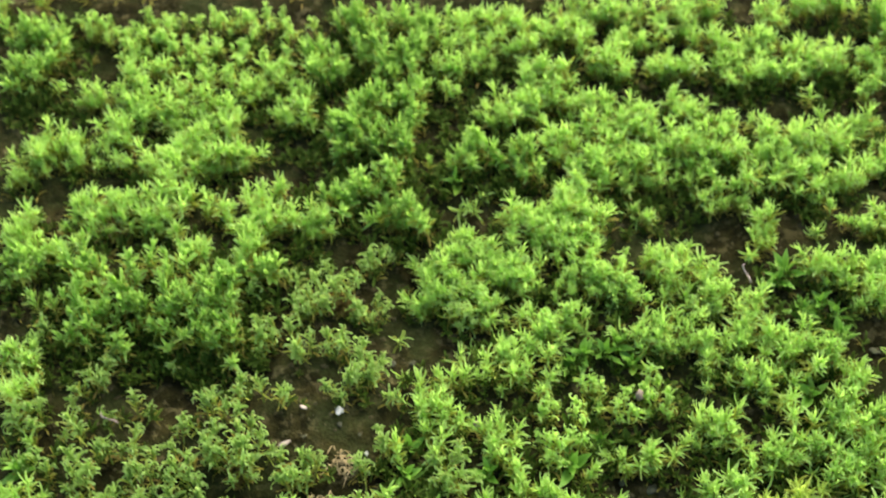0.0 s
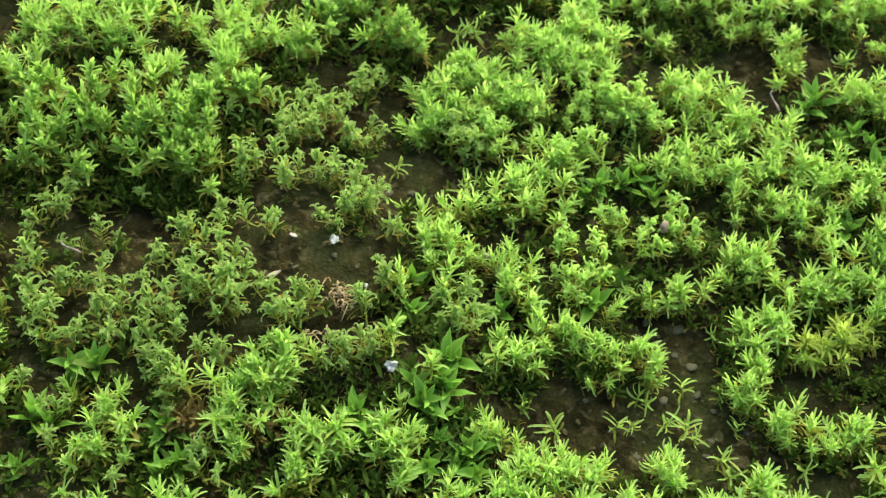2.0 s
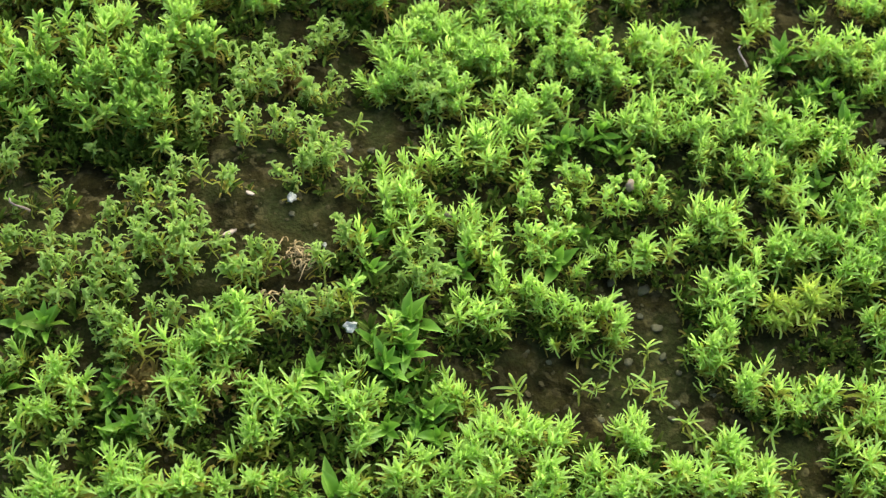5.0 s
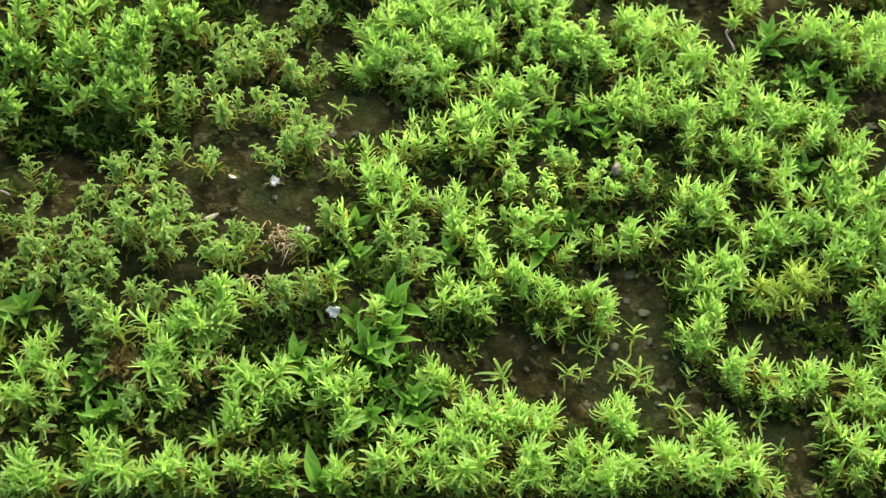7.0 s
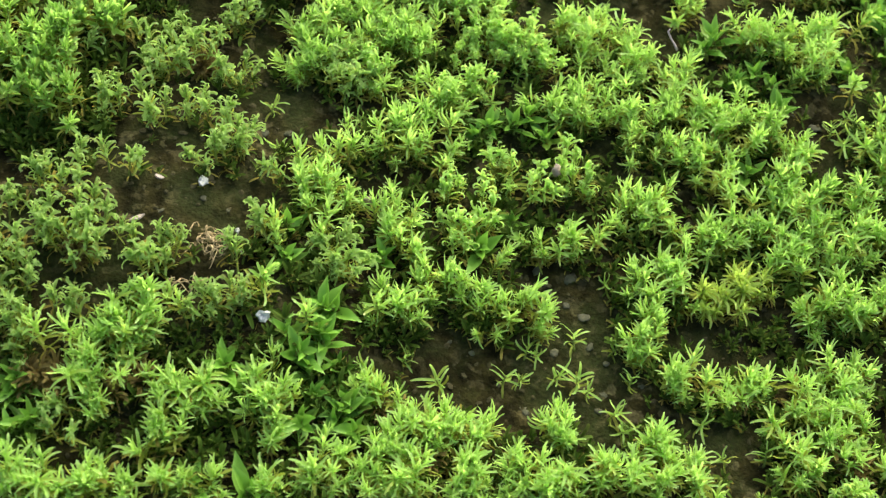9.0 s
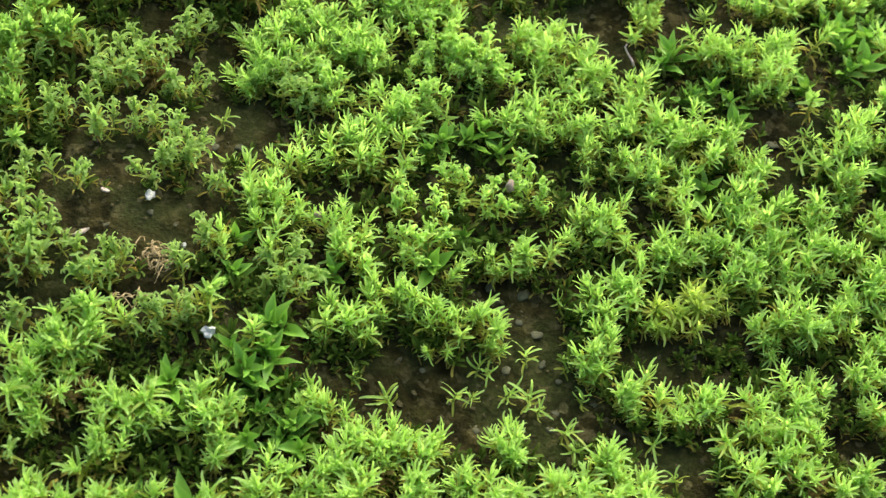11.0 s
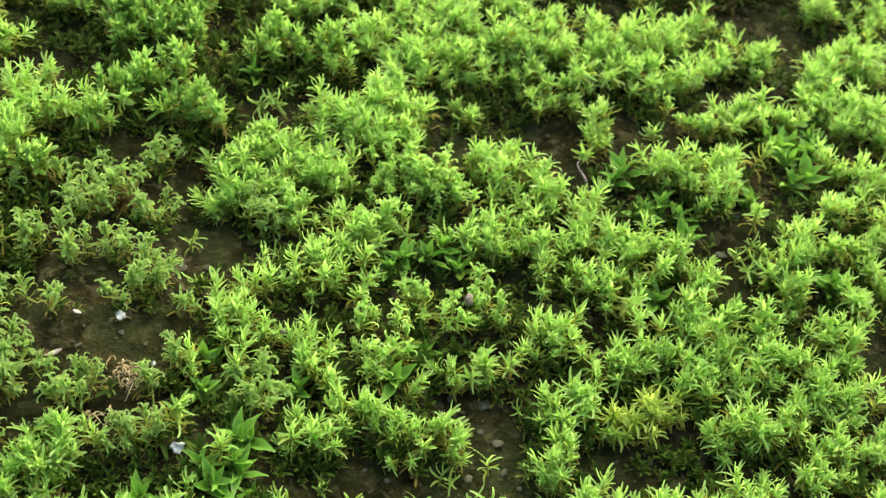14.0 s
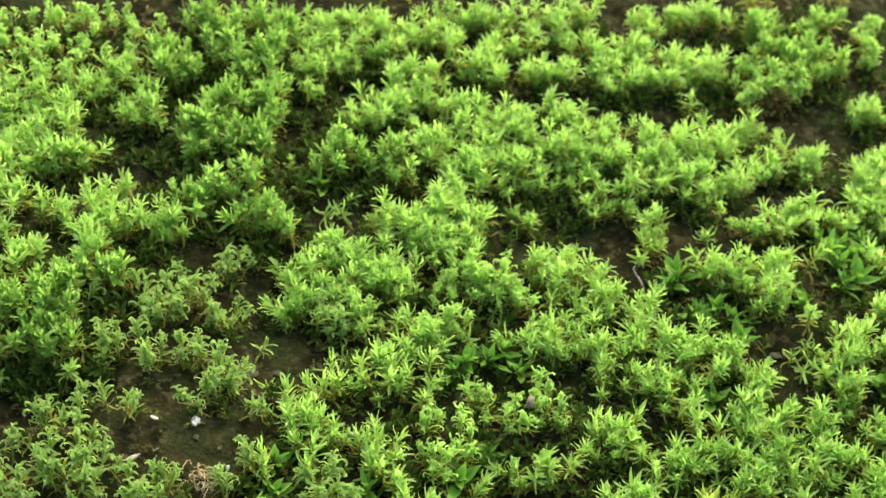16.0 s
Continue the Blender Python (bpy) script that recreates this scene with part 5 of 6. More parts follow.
CURLY_SPOTS_9 = [
    (-49.6, 53.5, 0.7), (-48.8, 54.2, 0.9), (-47.1, 55.3, 0.9), (-45.5, 52.5, 0.9), (-43.7, 54.5, 0.7), (-42.2, 51.2, 0.7), (-41.9, 52.9, 0.88), (-40.3, 53.5, 1), (-39.4, 51.2, 0.88), (-36.6, 52.1, 0.9), (-35.1, 50.4, 1), (-34.3, 51.9, 0.9),
    (-32.1, 52.6, 0.9), (-30.9, 52.8, 0.7), (-29.4, 52, 0.9), (-27.6, 53.7, 0.9), (-23.8, 52.2, 0.9), (-22.7, 55.7, 0.9), (52.8, 51.1, 0.9), (53.1, 54.7, 0.88), (54.7, 52.7, 0.7), (54.8, 54.3, 1), (55.9, 53.5, 0.88), (58.8, 54.8, 0.88),
    (59.8, 53.7, 0.7), (60.1, 55.9, 1), (60.6, 54.5, 0.88), (61.9, 55.1, 0.88), (-43.1, 56.6, 0.9), (-39.3, 56, 0.88), (-38.1, 57.3, 0.7), (-36.1, 56, 0.9), (-33.6, 57.3, 0.9), (-31.9, 56.6, 0.9), (-30.3, 57.7, 0.9), (-29.4, 57.9, 0.7),
]
CURLY_SPOTS_10 = [
    (-26.9, 57.2, 0.9), (-24.9, 57.9, 0.9), (-20.4, 57, 0.9), (53.7, 57.7, 0.9), (55.4, 58.5, 0.88), (56.2, 57.1, 0.88), (57.9, 56.2, 0.88), (58, 58.2, 0.9), (72.2, 60.7, 0.7), (71.8, 66.1, 0.9), (72, 62.4, 1), (73.2, 62, 0.88),
    (74.1, 68.5, 0.9), (75.4, 68.6, 0.7),
]
CRISPED_SPOTS = CURLY_SPOTS_1 + CURLY_SPOTS_2 + CURLY_SPOTS_3 + CURLY_SPOTS_4 + CURLY_SPOTS_5 + CURLY_SPOTS_6 + CURLY_SPOTS_7 + CURLY_SPOTS_8 + CURLY_SPOTS_9 + CURLY_SPOTS_10
CURLY_SPOTS = [q for q in CRISPED_SPOTS if q[0] > 2 or q[1] > 32]
CRISPED_SPOTS = [q for q in CRISPED_SPOTS if q[0] <= 2 and q[1] <= 32]
ROSETTE_SPOTS_1 = [
    (-40.9, -23), (-28.8, -23.5), (-27.4, -22.5), (-12.8, -27.2), (-9, -27.3), (-45.1, -16.6), (-40.8, -18.7), (-39.1, -19.5), (-29.2, -20.7), (-28.4, -18.8), (-27.9, -19.9), (-10.7, -16.8),
    (-10.1, -19.3), (-9.2, -19.1), (-3.7, -20.6), (-3.2, -17.2), (-3.2, -18.6), (-0.7, -19.7), (-0.5, -20.9), (-0.4, -16.2), (0.3, -18.5), (0.8, -21.3), (-37.9, -12.6), (-35.1, -13.1),
    (-5.2, -13.7), (-4.7, -15.3), (-2.2, -13.1), (-2.2, -14.1), (-1.7, -10.7), (-0.6, -10.1), (-47.5, -7.3), (-5.8, -5.7), (-5.3, -2.9), (3.7, -4), (13.1, -1.6), (16.6, 1.5),
    (41, 7.8), (13.2, 10.3), (14.4, 11.7), (17.3, 12), (18.6, 13.1), (20.8, 11), (60.4, 9.8), (61.5, 9), (40.7, 18.4), (42, 18.7), (44, 19.7), (45.1, 15.4),
]
ROSETTE_SPOTS_2 = [
    (45.5, 17.9), (54, 19.5), (39.2, 22.8), (40.3, 23.9), (58.5, 22.2), (59, 25.8), (60.3, 23.2), (57.9, 29.6), (58.1, 27.6), (60.6, 29.4), (62.4, 27.2), (63, 30.2),
    (-0.5, 34.6), (4.1, 37.7),
]
ROSETTE_SPOTS = ROSETTE_SPOTS_1 + ROSETTE_SPOTS_2
SPRIG_SPOTS_1 = [
    (37.8, -25.4), (24.4, -17.6), (25.1, -19.1), (33, -18.3), (35.1, -21.9), (38.7, -21.8), (5.3, -13.4), (8.9, -14.9), (14.6, -14.2), (16.2, -13.9), (16.9, -11.6), (18, -11.6),
    (19.4, -13.9), (21.8, -14.4), (21.9, -10.3), (22.5, -15.3), (25.2, -10.8), (26.7, -14.3), (25.6, -4), (40.5, -0.9), (45.4, -3.4), (-5.5, 7), (-7.2, 11.6), (2.1, 11.4),
    (50.7, 12.6), (52, 11.3), (52.9, 13.2), (53, 12), (7.1, 17), (15.5, 14.8), (18.1, 18.8), (20.2, 18.4), (52.5, 14.2), (-0.2, 30.5), (0.7, 31.4), (2, 30.7),
    (44.6, 30.7), (44.6, 29.4), (2.7, 32.4), (22.2, 32.1), (34.7, 63.4),
]
SPRIG_SPOTS = SPRIG_SPOTS_1
BARE = [
    (23.9, -18.8, 2, 2.4), (14.8, -17.1, 3.1, 1.2), (-25.8, -13.7, 2.5, 2.5), (21.2, -13.7, 6.8, 3.9), (10.6, -13.5, 4.1, 3.1), (11.8, -12, 3.7, 2),
    (-21.8, -9.2, 5.4, 1.5), (20.7, -6.8, 3.6, 4.5), (-12.4, -1.5, 6.2, 1.9), (63.4, -0.4, 1.7, 2.1), (49, 8.9, 1.7, 1.9), (-8.3, 9.9, 2, 2.5),
    (-5.4, 12, 2.8, 3), (50.7, 14.2, 2.4, 3.2), (33.9, 27, 3.1, 3), (37.3, 28.3, 7.4, 3.1), (62.3, 49.2, 3.1, 3.6),
]
# dark hollows between the cushions: x, y and half widths
HOLLOWS = [
    (-28.5, 6.9, 4.7, 1.9), (-31.3, 8.4, 8.0, 1.2), (-42.4, 8.5, 2.7, 0.7), (4.7, 36.0, 6.0, 1.9), (-21.4, 38.3, 5.1, 2.2), (-18.2, 22.1, 3.4, 3.0),
    (-21.0, -22.7, 2.6, 1.7), (-11.6, -22.9, 3.4, 1.9), (3.5, -11.8, 2.1, 1.1), (15.2, -0.5, 3.1, 1.9), (48.3, 53.1, 4.2, 2.3), (36.6, 51.7, 3.7, 1.5),
    (44.0, 34.8, 2.8, 2.1), (25.4, 33.5, 5.5, 2.8), (-11.0, -14.3, 4.3, 1.9), (42.7, -9.0, 1.4, 2.3), (45.3, -3.2, 2.0, 1.0), (-54.9, 42.4, 5.1, 3.6),
    (4.1, 53.0, 3.2, 2.5), (-1.2, 44.9, 2.7, 3.2), (-29.8, -22.5, 0.9, 2.4), (13.6, 12.5, 2.1, 3.0), (-3.8, -6.6, 2.1, 3.0), (39.3, -9.1, 3.2, 1.7),
]
# brown withered patches under the cushions: x, y and half widths
WITHERED = [
    (-25.5, -18.8, 2.1, 1.0), (-13.4, 15.8, 0.7, 0.9), (-25.9, -18.7, 1.7, 1.2), (7.0, -23.3, 1.5, 1.7), (3.6, -18.7, 1.3, 1.1),
    (36.2, -15.9, 2.2, 0.6), (46.7, -21.8, 2.8, 1.1), (-24.0, -7.6, 1.5, 0.6), (55.4, 53.1, 3.1, 1.5), (-43.0, 23.3, 1.2, 1.2),
    (-19.5, -18.9, 1.9, 1.0),
]
PEBBLES_1 = [
    (22, -2.9, 1), (19.8, -4.6, 0.8), (21.5, -5.7, 0.6), (19, -7.6, 0.6), (38.1, -8.2, 1), (23.1, -6.8, 0.9), (23.4, -9.8, 0.8), (14.5, -14.2, 0.7), (24.9, -11.6, 0.6),
    (7.3, -12.1, 0.5), (21, -16.6, 0.6), (28.1, -14, 0.5), (-7.8, 9.2, 0.7), (-5.5, 9.7, 0.7), (-13.1, -0.4, 0.5), (-10.9, -1.1, 0.5), (16.6, -16.6, 0.7), (11.9, -11, 0.4),
    (9.7, -10.1, 0.5), (35.3, -7.5, 0.6), (41.1, -8.3, 0.6), (27.1, -7.2, 0.5), (18.8, -2.3, 0.8), (-16.9, -2.4, 0.5), (19.9, -10.6, 0.7), (62.8, 40.9, 1.3), (-5.5, 9.9, 0.8),
    (52.2, 18.8, 0.8), (73.7, 71.4, 1.3), (50.9, 15.8, 0.8),
]
PEBBLES_2 = [
    (53.4, 9.1, 0.8), (24.3, -14.8, 0.6), (22.9, -12.4, 0.6), (49.4, 14, 0.9), (47.2, 15.4, 0.7), (13.6, -22, 0.5), (23.6, -16.6, 0.5), (41, -8.1, 0.8),
]
PEBBLES = PEBBLES_1 + PEBBLES_2
# small things: x, y and height over the soil, and a size or a turn
GRAINS = [(-7.1, -13.4, 2.9, 0.5), (-13.0, 0.2, 1.5, 0.42), (-9.8, -4.3, 1.5, 0.26), (-9.7, -6.1, 1.2, 0.26)]
STRAWS = [(-12.4, -5.6, 0.8), (-14.5, -10.3, 1.6)]
CHIPS = [(-17.1, 0.5, 0.8, 0.9), (-18.8, -4.1, 0.9, 1.15)]
TWIGS = [(34.9, 22.5, 2.1, 0), (-39.3, -1.0, 0.5, 60)]
HUSKS = [(21.1, 5.6, 3.7, 1.0), (2.3, 1.0, 2.7, 0.9), (49.6, 19.9, 2.4, 0.8)]


def stand(x, y, sink=0.25, lean=10.0, rng=random, splay=()):
    m = pose(x * MM, y * MM, (float(bank(x, y)) - sink) * MM, rng.uniform(-lean, lean), rng.uniform(-lean, lean), rng.uniform(0, 360))
    if splay:
        ux, uy, angle = splay[0]
        foot = Matrix.Translation(m.to_translation())
        m = foot @ Matrix.Rotation(angle, 4, Vector((-uy, ux, 0))) @ foot.inverted() @ m
    return m


def nearest(places, x, y, count):
    order = sorted(places, key=lambda q: (q[0] - x) ** 2 + ((q[1] - y) * 1.15) ** 2)
    return order[:count], order[count:]


HEADS = np.array([q[:2] for q in LIME_SPOTS + GREEN_SPOTS + GOLDEN_SPOTS + CRISPED_SPOTS + CURLY_SPOTS])


def crowd(x, y, reach=3.6):
    """How many heads stand round a place, and the way from their middle to it."""
    away = HEADS - (x, y)
    close = away[(away ** 2).sum(1) < reach * reach]
    if not len(close):
        return 0, 0.0, 0.0
    mx, my = -close.mean(0)
    return len(close), float(mx), float(my)


def mound(spots, h, rng):
    """Shoots in the middle of a cushion stand upright; those at its rim are shorter and lean out of it."""
    made = []
    for x, y, share in spots:
        count, mx, my = crowd(x, y)
        off = math.hypot(mx, my)
        rim = min(off / 1.9, 1.0)
        ux, uy, angle = (mx / off, my / off, radians(30) * rim) if off > 0.05 else (0.0, 1.0, 0.0)
        f = share * rng.uniform(0.94, 1.06)
        reach = 0.8 * h * f * math.sin(angle)
        made.append((x - ux * reach, y - uy * reach, f, (ux, uy, angle)))
    return made


def fillers(spots, rng):
    """Shoots between two heads of one cushion, a little lower than both; the far cushions are the densest."""
    made = []
    for x, y, share in spots:
        near = [q for q in spots if 0.3 < (q[0] - x) ** 2 + (q[1] - y) ** 2 < (20.0 if y > 12 else 6.5 if x > 44 or x < 28 else 4.5)]
        for _ in range(3 if y > 12 or x > 44 else 2 if y < -14 or x > 28 else 1):
            if len(near) > 1 and rng.random() < (0.6 if y < 12 else 0.9):
                u, v, other = rng.choice(near)
                k = rng.uniform(0.3, 0.7)
                px, py = x + (u - x) * k + rng.uniform(-0.3, 0.3), y + (v - y) * k + rng.uniform(-0.3, 0.3)
                if any((px - q[0]) ** 2 + (py - q[1]) ** 2 < 5.0 for q in ROSETTE_SPOTS):
                    continue
                made.append((px, py, min(share, other) * rng.uniform(0.75, 0.98)))
    return made


KINDS = {
    "lime": (LIME_SPOTS, 3.9, "star_moss_shoot", "lime green star-leaved moss shoot in a dense cushion"),
    "green": (GREEN_SPOTS, 5.2, "tall_moss_shoot", "fresh green leafy moss shoot in a tall tuft"),
    "gold": (GOLDEN_SPOTS, 3.5, "golden_moss_shoot", "yellow-green moss shoot browning at its base"),
    "crisp": (CRISPED_SPOTS, 4.0, "crisped_moss_shoot", "pale green moss shoot with curled crisped leaves"),
    "curl": (CURLY_SPOTS, 4.0, "curly_moss_shoot", "lime green moss shoot with curling leaf tips"),
}
rng = random.Random(23)
rest = {}
for kind, (spots, h, name, label) in KINDS.items():
    single, rest[kind] = nearest(mound(spots, h, rng), 8, 0, 290)
    rest[kind] = rest[kind] + ([] if kind == "crisp" else fillers(spots, rng))
    plans = [plan_shoot(rng, kind, h) for _ in range(10)]
    split = [thing_from(p, name, True) for p in plans]
    plain = [thing_from(p, name, False) for p in plans]
    for base in split + plain:
        tagged(base, label, "moss", name.replace("_", " ") + "s")
    fresh = {id(b) for b in split + plain}
    fine = 42 if kind == "lime" else 7
    for n, (x, y, f, splay) in enumerate(single):
        base = (split if n < fine else plain)[rng.randrange(10)]
        m = stand(x, y, 0.25, 8.0, rng, [splay]) @ Matrix.Scale(f, 4)
        if id(base) in fresh:
            fresh.discard(id(base))
            base.matrix_basis = m
        else:
            twin = copy_thing(base, m)
            twin.matrix_basis = m
    for base in split + plain:
        if id(base) in fresh:
            for o in list(base.children) + [base]:
                bpy.data.objects.remove(o)

# small plants that stand alone
plans = [plan_rosette(rng, 1.0) for _ in range(7)]
for n, (x, y) in enumerate(ROSETTE_SPOTS):
    m = stand(x, y, 0.1, 12, rng) @ Matrix.Scale(rng.uniform(1.0, 1.4), 4)
    base = tagged(thing_from(plans[n % 7], "broad_leaved_rosette", True, 0.2), "glossy deep green rosette of broad pointed leaves", "moss", "broad-leaved rosettes") if n < 7 else copy_thing(protos[n % 7], m)
    base.matrix_basis = m
    protos = [base] if n == 0 else protos + [base] if n < 7 else protos
plans = [plan_sprig(rng, rng.uniform(0.9, 1.15)) for _ in range(6)]
for n, (x, y) in enumerate(SPRIG_SPOTS):
    m = stand(x, y, 0.1, 14, rng) @ Matrix.Scale(rng.uniform(0.85, 1.2), 4)
    base = tagged(thing_from(plans[n % 6], "moss_sprig", True, 0.12), "small thin moss sprig alone on bare soil", "moss", "small sprigs on the soil") if n < 6 else copy_thing(sprouts[n % 6], m)
    base.matrix_basis = m
    sprouts = [base] if n == 0 else sprouts + [base] if n < 6 else sprouts


# ------------------------------------------------------------------ the rest of the carpet, past the shoots that can be told apart
def outer_spots(rng):
    """Moss that goes on past the heads above."""
    made = []
    for _ in range(1500):
        x, y = rng.uniform(-85, 100), rng.uniform(-60, 100)
        if noise.noise(Vector((x, y, 5)) * 0.07) > -0.3 and crowd(x, y, 4.5)[0] == 0 and not (-45 < x < 65 and -28 < y < (50 if x < 0 else 62)):
            made.append((x, y, rng.uniform(0.75, 1.05)))
    return made


def carpet(name, label, kind, places, h, rng):
    plans = [plan_shoot(rng, kind, h * f) for f in (0.75, 0.85, 0.95, 1.0, 1.1, 1.25)]
    packs = []
    for pts, leaves in plans:
        me = joined("pack", leaves[:: 3 if kind == "shade" else 1], [SKIN[kind], AGED, OLIVE])
        idx = [p.material_index for p in me.polygons]
        packs.append((*grid_of(me), idx))
        bpy.data.meshes.remove(me)
    verts, faces, index, far, at = [], [], [], [], 0
    for x, y, f, *splay in places:
        v, fs, along_leaf, idx = packs[rng.randrange(6)]
        a = np.array(stand(x, y, rng=rng, splay=splay) @ Matrix.Scale(f * rng.uniform(0.93, 1.14), 4))
        verts.append(v @ a[:3, :3].T + a[:3, 3])
        faces += [tuple(i + at for i in q) for q in fs]
        index += idx
        far.append(along_leaf)
        at += len(v)
    ob = new(name, leaf_mesh(name, np.concatenate(verts).tolist(), faces, np.concatenate(far), [SKIN[kind], AGED, OLIVE], index))
    return tagged(ob, label, "moss", kind="stuff")


outer = outer_spots(rng)
rest["lime"] = rest["lime"] + outer[::2]
rest["green"] = rest["green"] + outer[1::2]
carpet("lime_moss_carpet", "dense lime green moss spreading over the soil", "lime", rest["lime"], 3.9, rng)
carpet("green_moss_carpet", "fresh green moss tufts spreading over the soil", "green", rest["green"], 5.2, rng)
if rest["gold"]:
    carpet("golden_moss_carpet", "yellow-green moss browning at its base", "gold", rest["gold"], 3.5, rng)
carpet("curly_moss_carpet", "lime green moss with curling leaf tips", "curl", rest["curl"], 4.0, rng)
if rest["crisp"]:
    carpet("crisped_moss_carpet", "pale green crisped moss on the soil", "crisp", rest["crisp"], 4.0, rng)


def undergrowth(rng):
    """Old low moss, its colour darkened as shade, at the feet of the cushions and in the hollows between them."""
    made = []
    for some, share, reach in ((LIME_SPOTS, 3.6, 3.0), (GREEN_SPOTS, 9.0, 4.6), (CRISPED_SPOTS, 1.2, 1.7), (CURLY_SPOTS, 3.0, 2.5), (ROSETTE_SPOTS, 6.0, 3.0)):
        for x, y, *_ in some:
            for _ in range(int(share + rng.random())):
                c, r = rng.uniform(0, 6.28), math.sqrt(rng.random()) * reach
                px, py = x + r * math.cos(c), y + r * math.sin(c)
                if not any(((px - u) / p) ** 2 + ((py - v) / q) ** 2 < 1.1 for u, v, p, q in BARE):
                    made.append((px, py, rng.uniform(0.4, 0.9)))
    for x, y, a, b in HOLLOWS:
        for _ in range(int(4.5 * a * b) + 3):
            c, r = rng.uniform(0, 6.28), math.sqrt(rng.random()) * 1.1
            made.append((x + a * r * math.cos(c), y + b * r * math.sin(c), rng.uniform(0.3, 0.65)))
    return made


# the shade of the hollows is put into this moss's leaf colour
carpet("old_moss_undergrowth", "low green moss between the tufts, its colour darkened to stand for shade", "shade", undergrowth(rng), 2.0, rng)


def withered(rng):
    made = []
    for x, y, a, b in WITHERED:
        for _ in range(int(2.6 * a * b) + 3):
            c, r = rng.uniform(0, 6.28), math.sqrt(rng.random())
            made.append((x + a * r * math.cos(c), y + b * r * math.sin(c), rng.uniform(0.6, 1.1)))
    return made


carpet("withered_moss", "brown withered moss under the green cushions", "wither", withered(rng), 1.7, rng)


# ------------------------------------------------------------------ stones, grains and litter
def lump(rng, size, flat, detail=2, jag=0.25):
    bm = bmesh.new()
    bmesh.ops.create_icosphere(bm, subdivisions=detail, radius=1.0)
    off = Vector((rng.uniform(-50, 50), rng.uniform(-50, 50), rng.uniform(-50, 50)))
    sx, sy = rng.uniform(0.8, 1.25), rng.uniform(0.7, 1.1)
    for v in bm.verts:
        k = 1 + jag * noise.noise(v.co * 1.3 + off) + jag * 0.5 * noise.noise(v.co * 3 + off)
        v.co = Vector((v.co.x * sx, v.co.y * sy, v.co.z * flat)) * (k * size * MM)
    return bm


def from_bm(name, bm, material, smooth=True):
    me = bpy.data.meshes.new(name)
    bm.to_mesh(me)
    bm.free()
    me.materials.append(material)
    me.polygons.foreach_set("use_smooth", [smooth] * len(me.polygons))
    return me


for x, y, size in PEBBLES:
    ob = new("pebble", from_bm("pebble", lump(rng, 0.72 * size, 0.24, 2, 0.5), STONE))
    ob.matrix_basis = stand(x, y, 0.02 * size, 12, rng)
    tagged(ob, "small dull grey pebble half sunk in soil", "pebble", "pebbles in the soil")
for x, y, up, size in GRAINS:
    ob = new("quartz_grain", from_bm("quartz_grain", lump(rng, 1.15 * size, 0.7, 2, 1.0), QUARTZ, False))
    ob.matrix_basis = stand(x, y, -up, 40, rng)
    tagged(ob, "small bright white quartz grain among the moss", "sand grain", "quartz grains")
for x, y, up, size in CHIPS:
    bm = bmesh.new()
    ring = [bm.verts.new((math.cos(a) * (0.55 + 0.2 * math.cos(2 * a + x)) * MM, math.sin(a) * 0.32 * MM, 0.05 * MM * math.sin(3 * a))) for a in (0.2, 1.1, 2.0, 3.0, 4.1, 5.2)]
    face = bm.faces.new(ring)
    top = bmesh.ops.extrude_face_region(bm, geom=[face])
    for v in [g for g in top["geom"] if isinstance(g, bmesh.types.BMVert)]:
        v.co.z += 0.14 * MM
    bmesh.ops.recalc_face_normals(bm, faces=bm.faces)
    ob = new("bark_chip", from_bm("bark_chip", bm, CHIP, False))
    ob.matrix_basis = stand(x, y, -up, 25, rng) @ Matrix.Scale(size, 4)
    tagged(ob, "pale dry flake lying on the soil", "flake", "pale flakes")


def strand(rng, length, curl, start):
    pts, p = [], Vector(start)
    yaw, up = rng.uniform(0, 6.28), rng.uniform(-0.1, 0.6)
    turn, dive = rng.uniform(-curl, curl), rng.uniform(0.2, 0.5)
    for k in range(12):
        pts.append(p.copy())
        p = p + Vector((math.cos(yaw) * math.cos(up), math.sin(yaw) * math.cos(up), math.sin(up))) * (length / 11)
        if p.z < 0.1:
            p.z = 0.1
        yaw += turn / 11 + rng.uniform(-0.25, 0.25)
        up -= dive * rng.uniform(0.3, 1.0)
    return pts


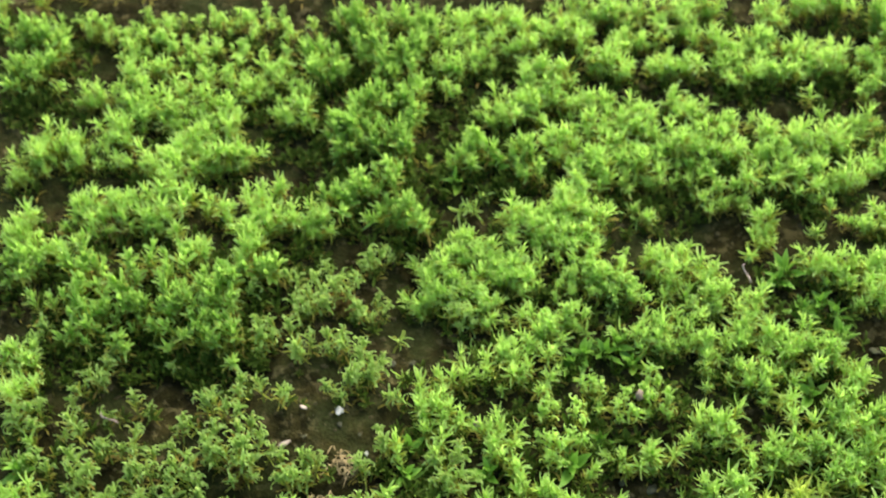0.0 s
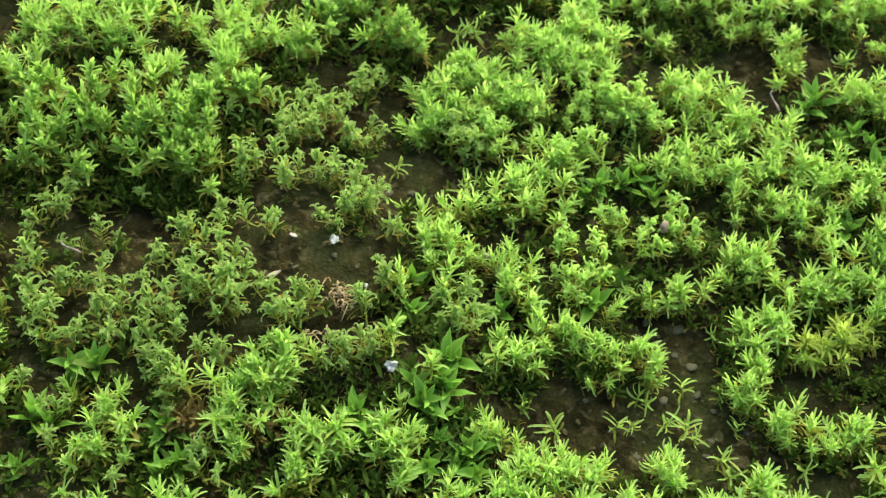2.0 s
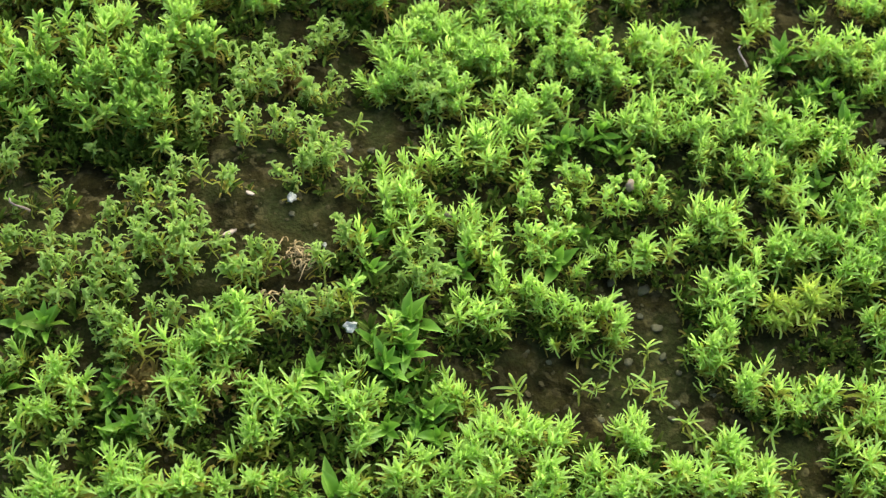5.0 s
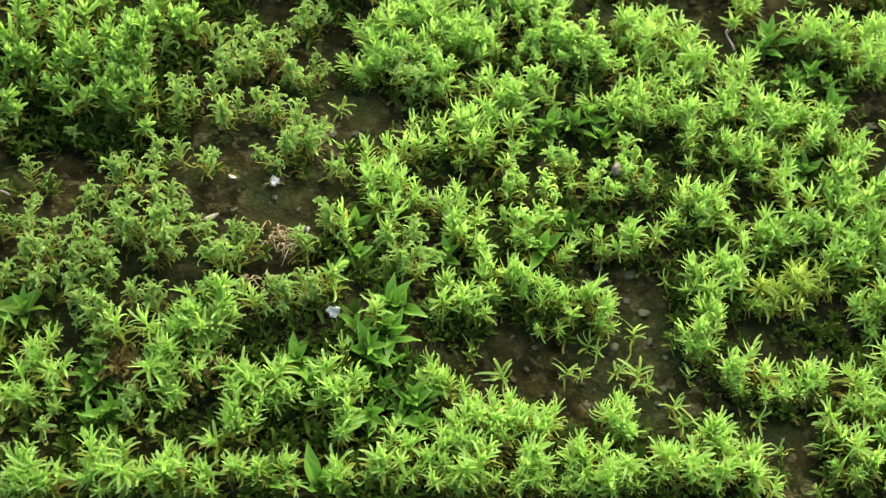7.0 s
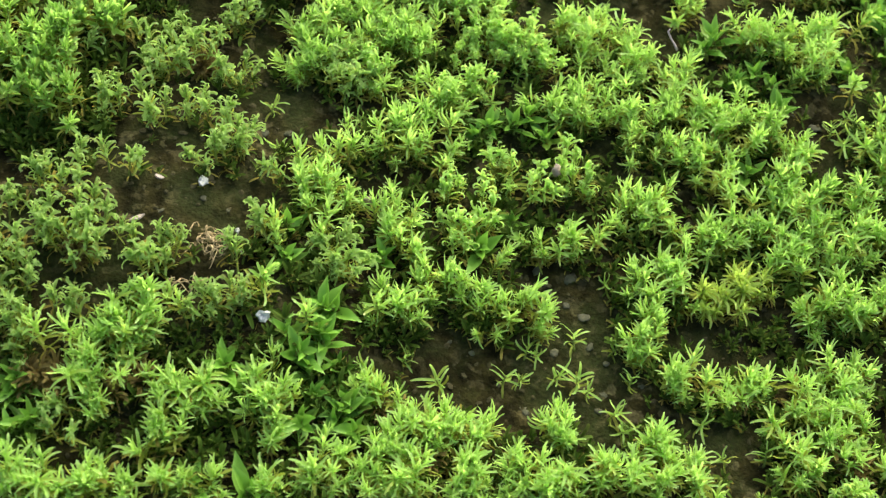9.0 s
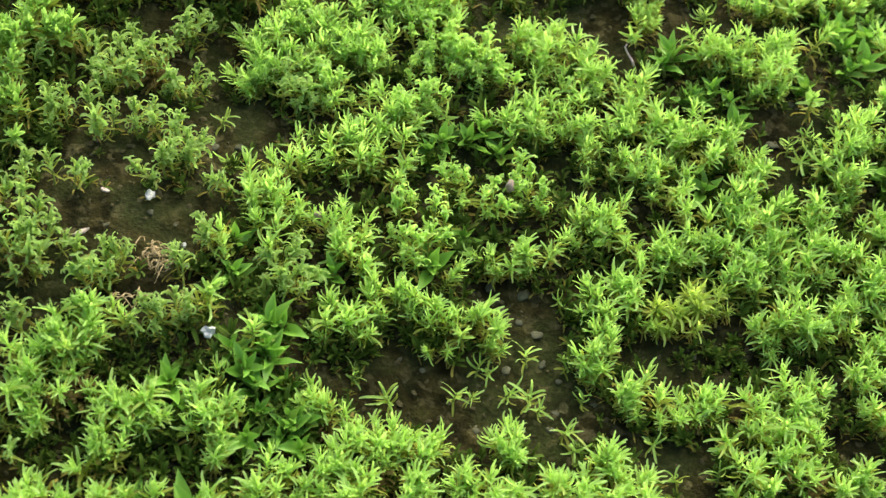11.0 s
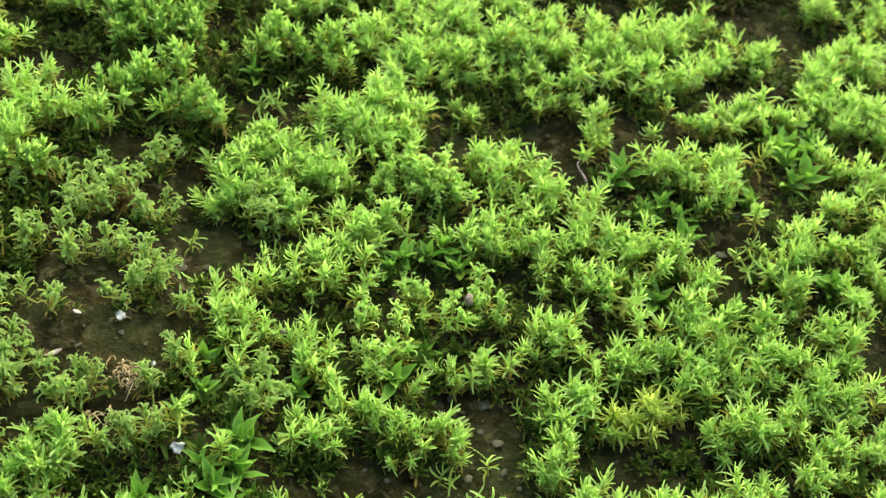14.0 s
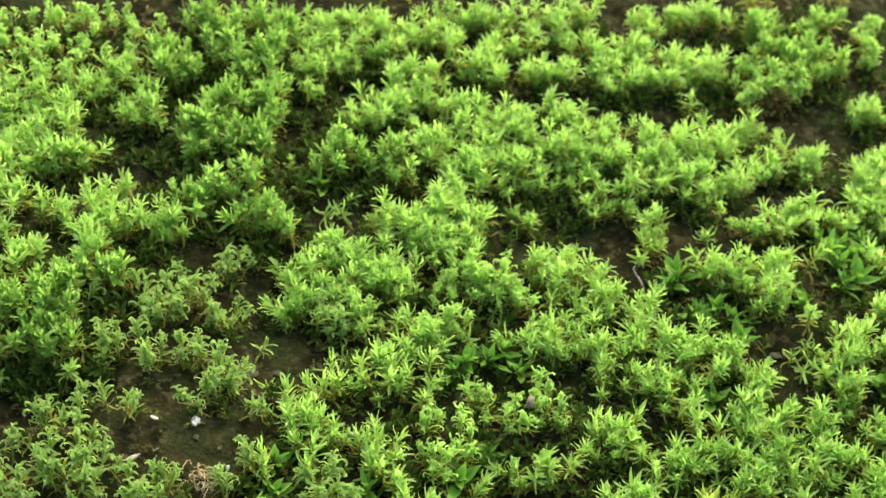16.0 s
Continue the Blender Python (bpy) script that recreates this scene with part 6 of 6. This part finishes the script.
for n, (x, y, up) in enumerate(STRAWS):
    tuft = new("dry_straw_tuft")
    for _ in range((40, 12)[n]):
        c, r = rng.uniform(0, 6.28), rng.random() * (2.3, 1.2)[n]
        pts = strand(rng, rng.uniform(1.8, 3.6), 6.5, (math.cos(c) * r, math.sin(c) * r * 0.6, rng.uniform(0.1, 1.0)))
        part("strand", mesh_of("strand", *tube(pts, rng.uniform(0.035, 0.075), 5, 0.5), [STRAW]), tuft)
    tuft.matrix_basis = stand(x, y, -up, 4, rng)
    tagged(tuft, "curled straw-coloured tuft of withered fibres", "dry fibres", "withered fibre tufts")

for x, y, up, turn in TWIGS:
    twig = new("twig", mesh_of("twig", *tube([Vector((0.5, -1.0, 0.4)), Vector((0.2, -0.5, 0.9)), Vector((-0.2, 0.0, 1.3)), Vector((-0.5, 0.3, 1.9)), Vector((-0.3, 0.4, 2.2))], 0.13, 8, 0.6), [TWIGGY]))
    twig.matrix_basis = pose(x * MM, y * MM, (float(bank(x, y)) + up) * MM, 0, 0, turn)
    tagged(twig, "short thin greyish pink twig stuck in moss", "twig")
for x, y, up, size in HUSKS:
    husk = new("seed_husk", from_bm("seed_husk", lump(rng, 0.55 * size, 0.3, 2, 0.9), HUSK))
    husk.matrix_basis = pose(x * MM, y * MM, (float(bank(x, y)) + up) * MM, 50, 15, 0)
    tagged(husk, "pinkish brown seed husk caught between moss leaves", "seed husk", "seed husks")

# crumbs of soil and sand between the tufts
cores = [grid_of(from_bm("crumb", lump(rng, 1.0, 0.5, 1, 0.5), CRUMB)) for _ in range(6)]
verts, faces, at = [], [], 0
for _ in range(6500):
    x, y = rng.uniform(-45, 66), rng.uniform(-30, 66)
    v, f, _ = cores[rng.randrange(6)]
    size = 0.06 + 0.42 * rng.random() ** 4
    a = np.array(pose(x * MM, y * MM, (float(bank(x, y)) + 0.06) * MM, rng.uniform(-25, 25), rng.uniform(-25, 25), rng.uniform(0, 360)) @ Matrix.Scale(size, 4))
    verts.append(v @ a[:3, :3].T + a[:3, 3])
    faces += [tuple(i + at for i in q) for q in f]
    at += len(v)
crumbs = new("soil_crumbs", mesh_of("soil_crumbs", np.concatenate(verts).tolist(), faces, [CRUMB], smooth=False))
tagged(crumbs, "loose dark crumbs of soil and sand", "soil", kind="stuff")
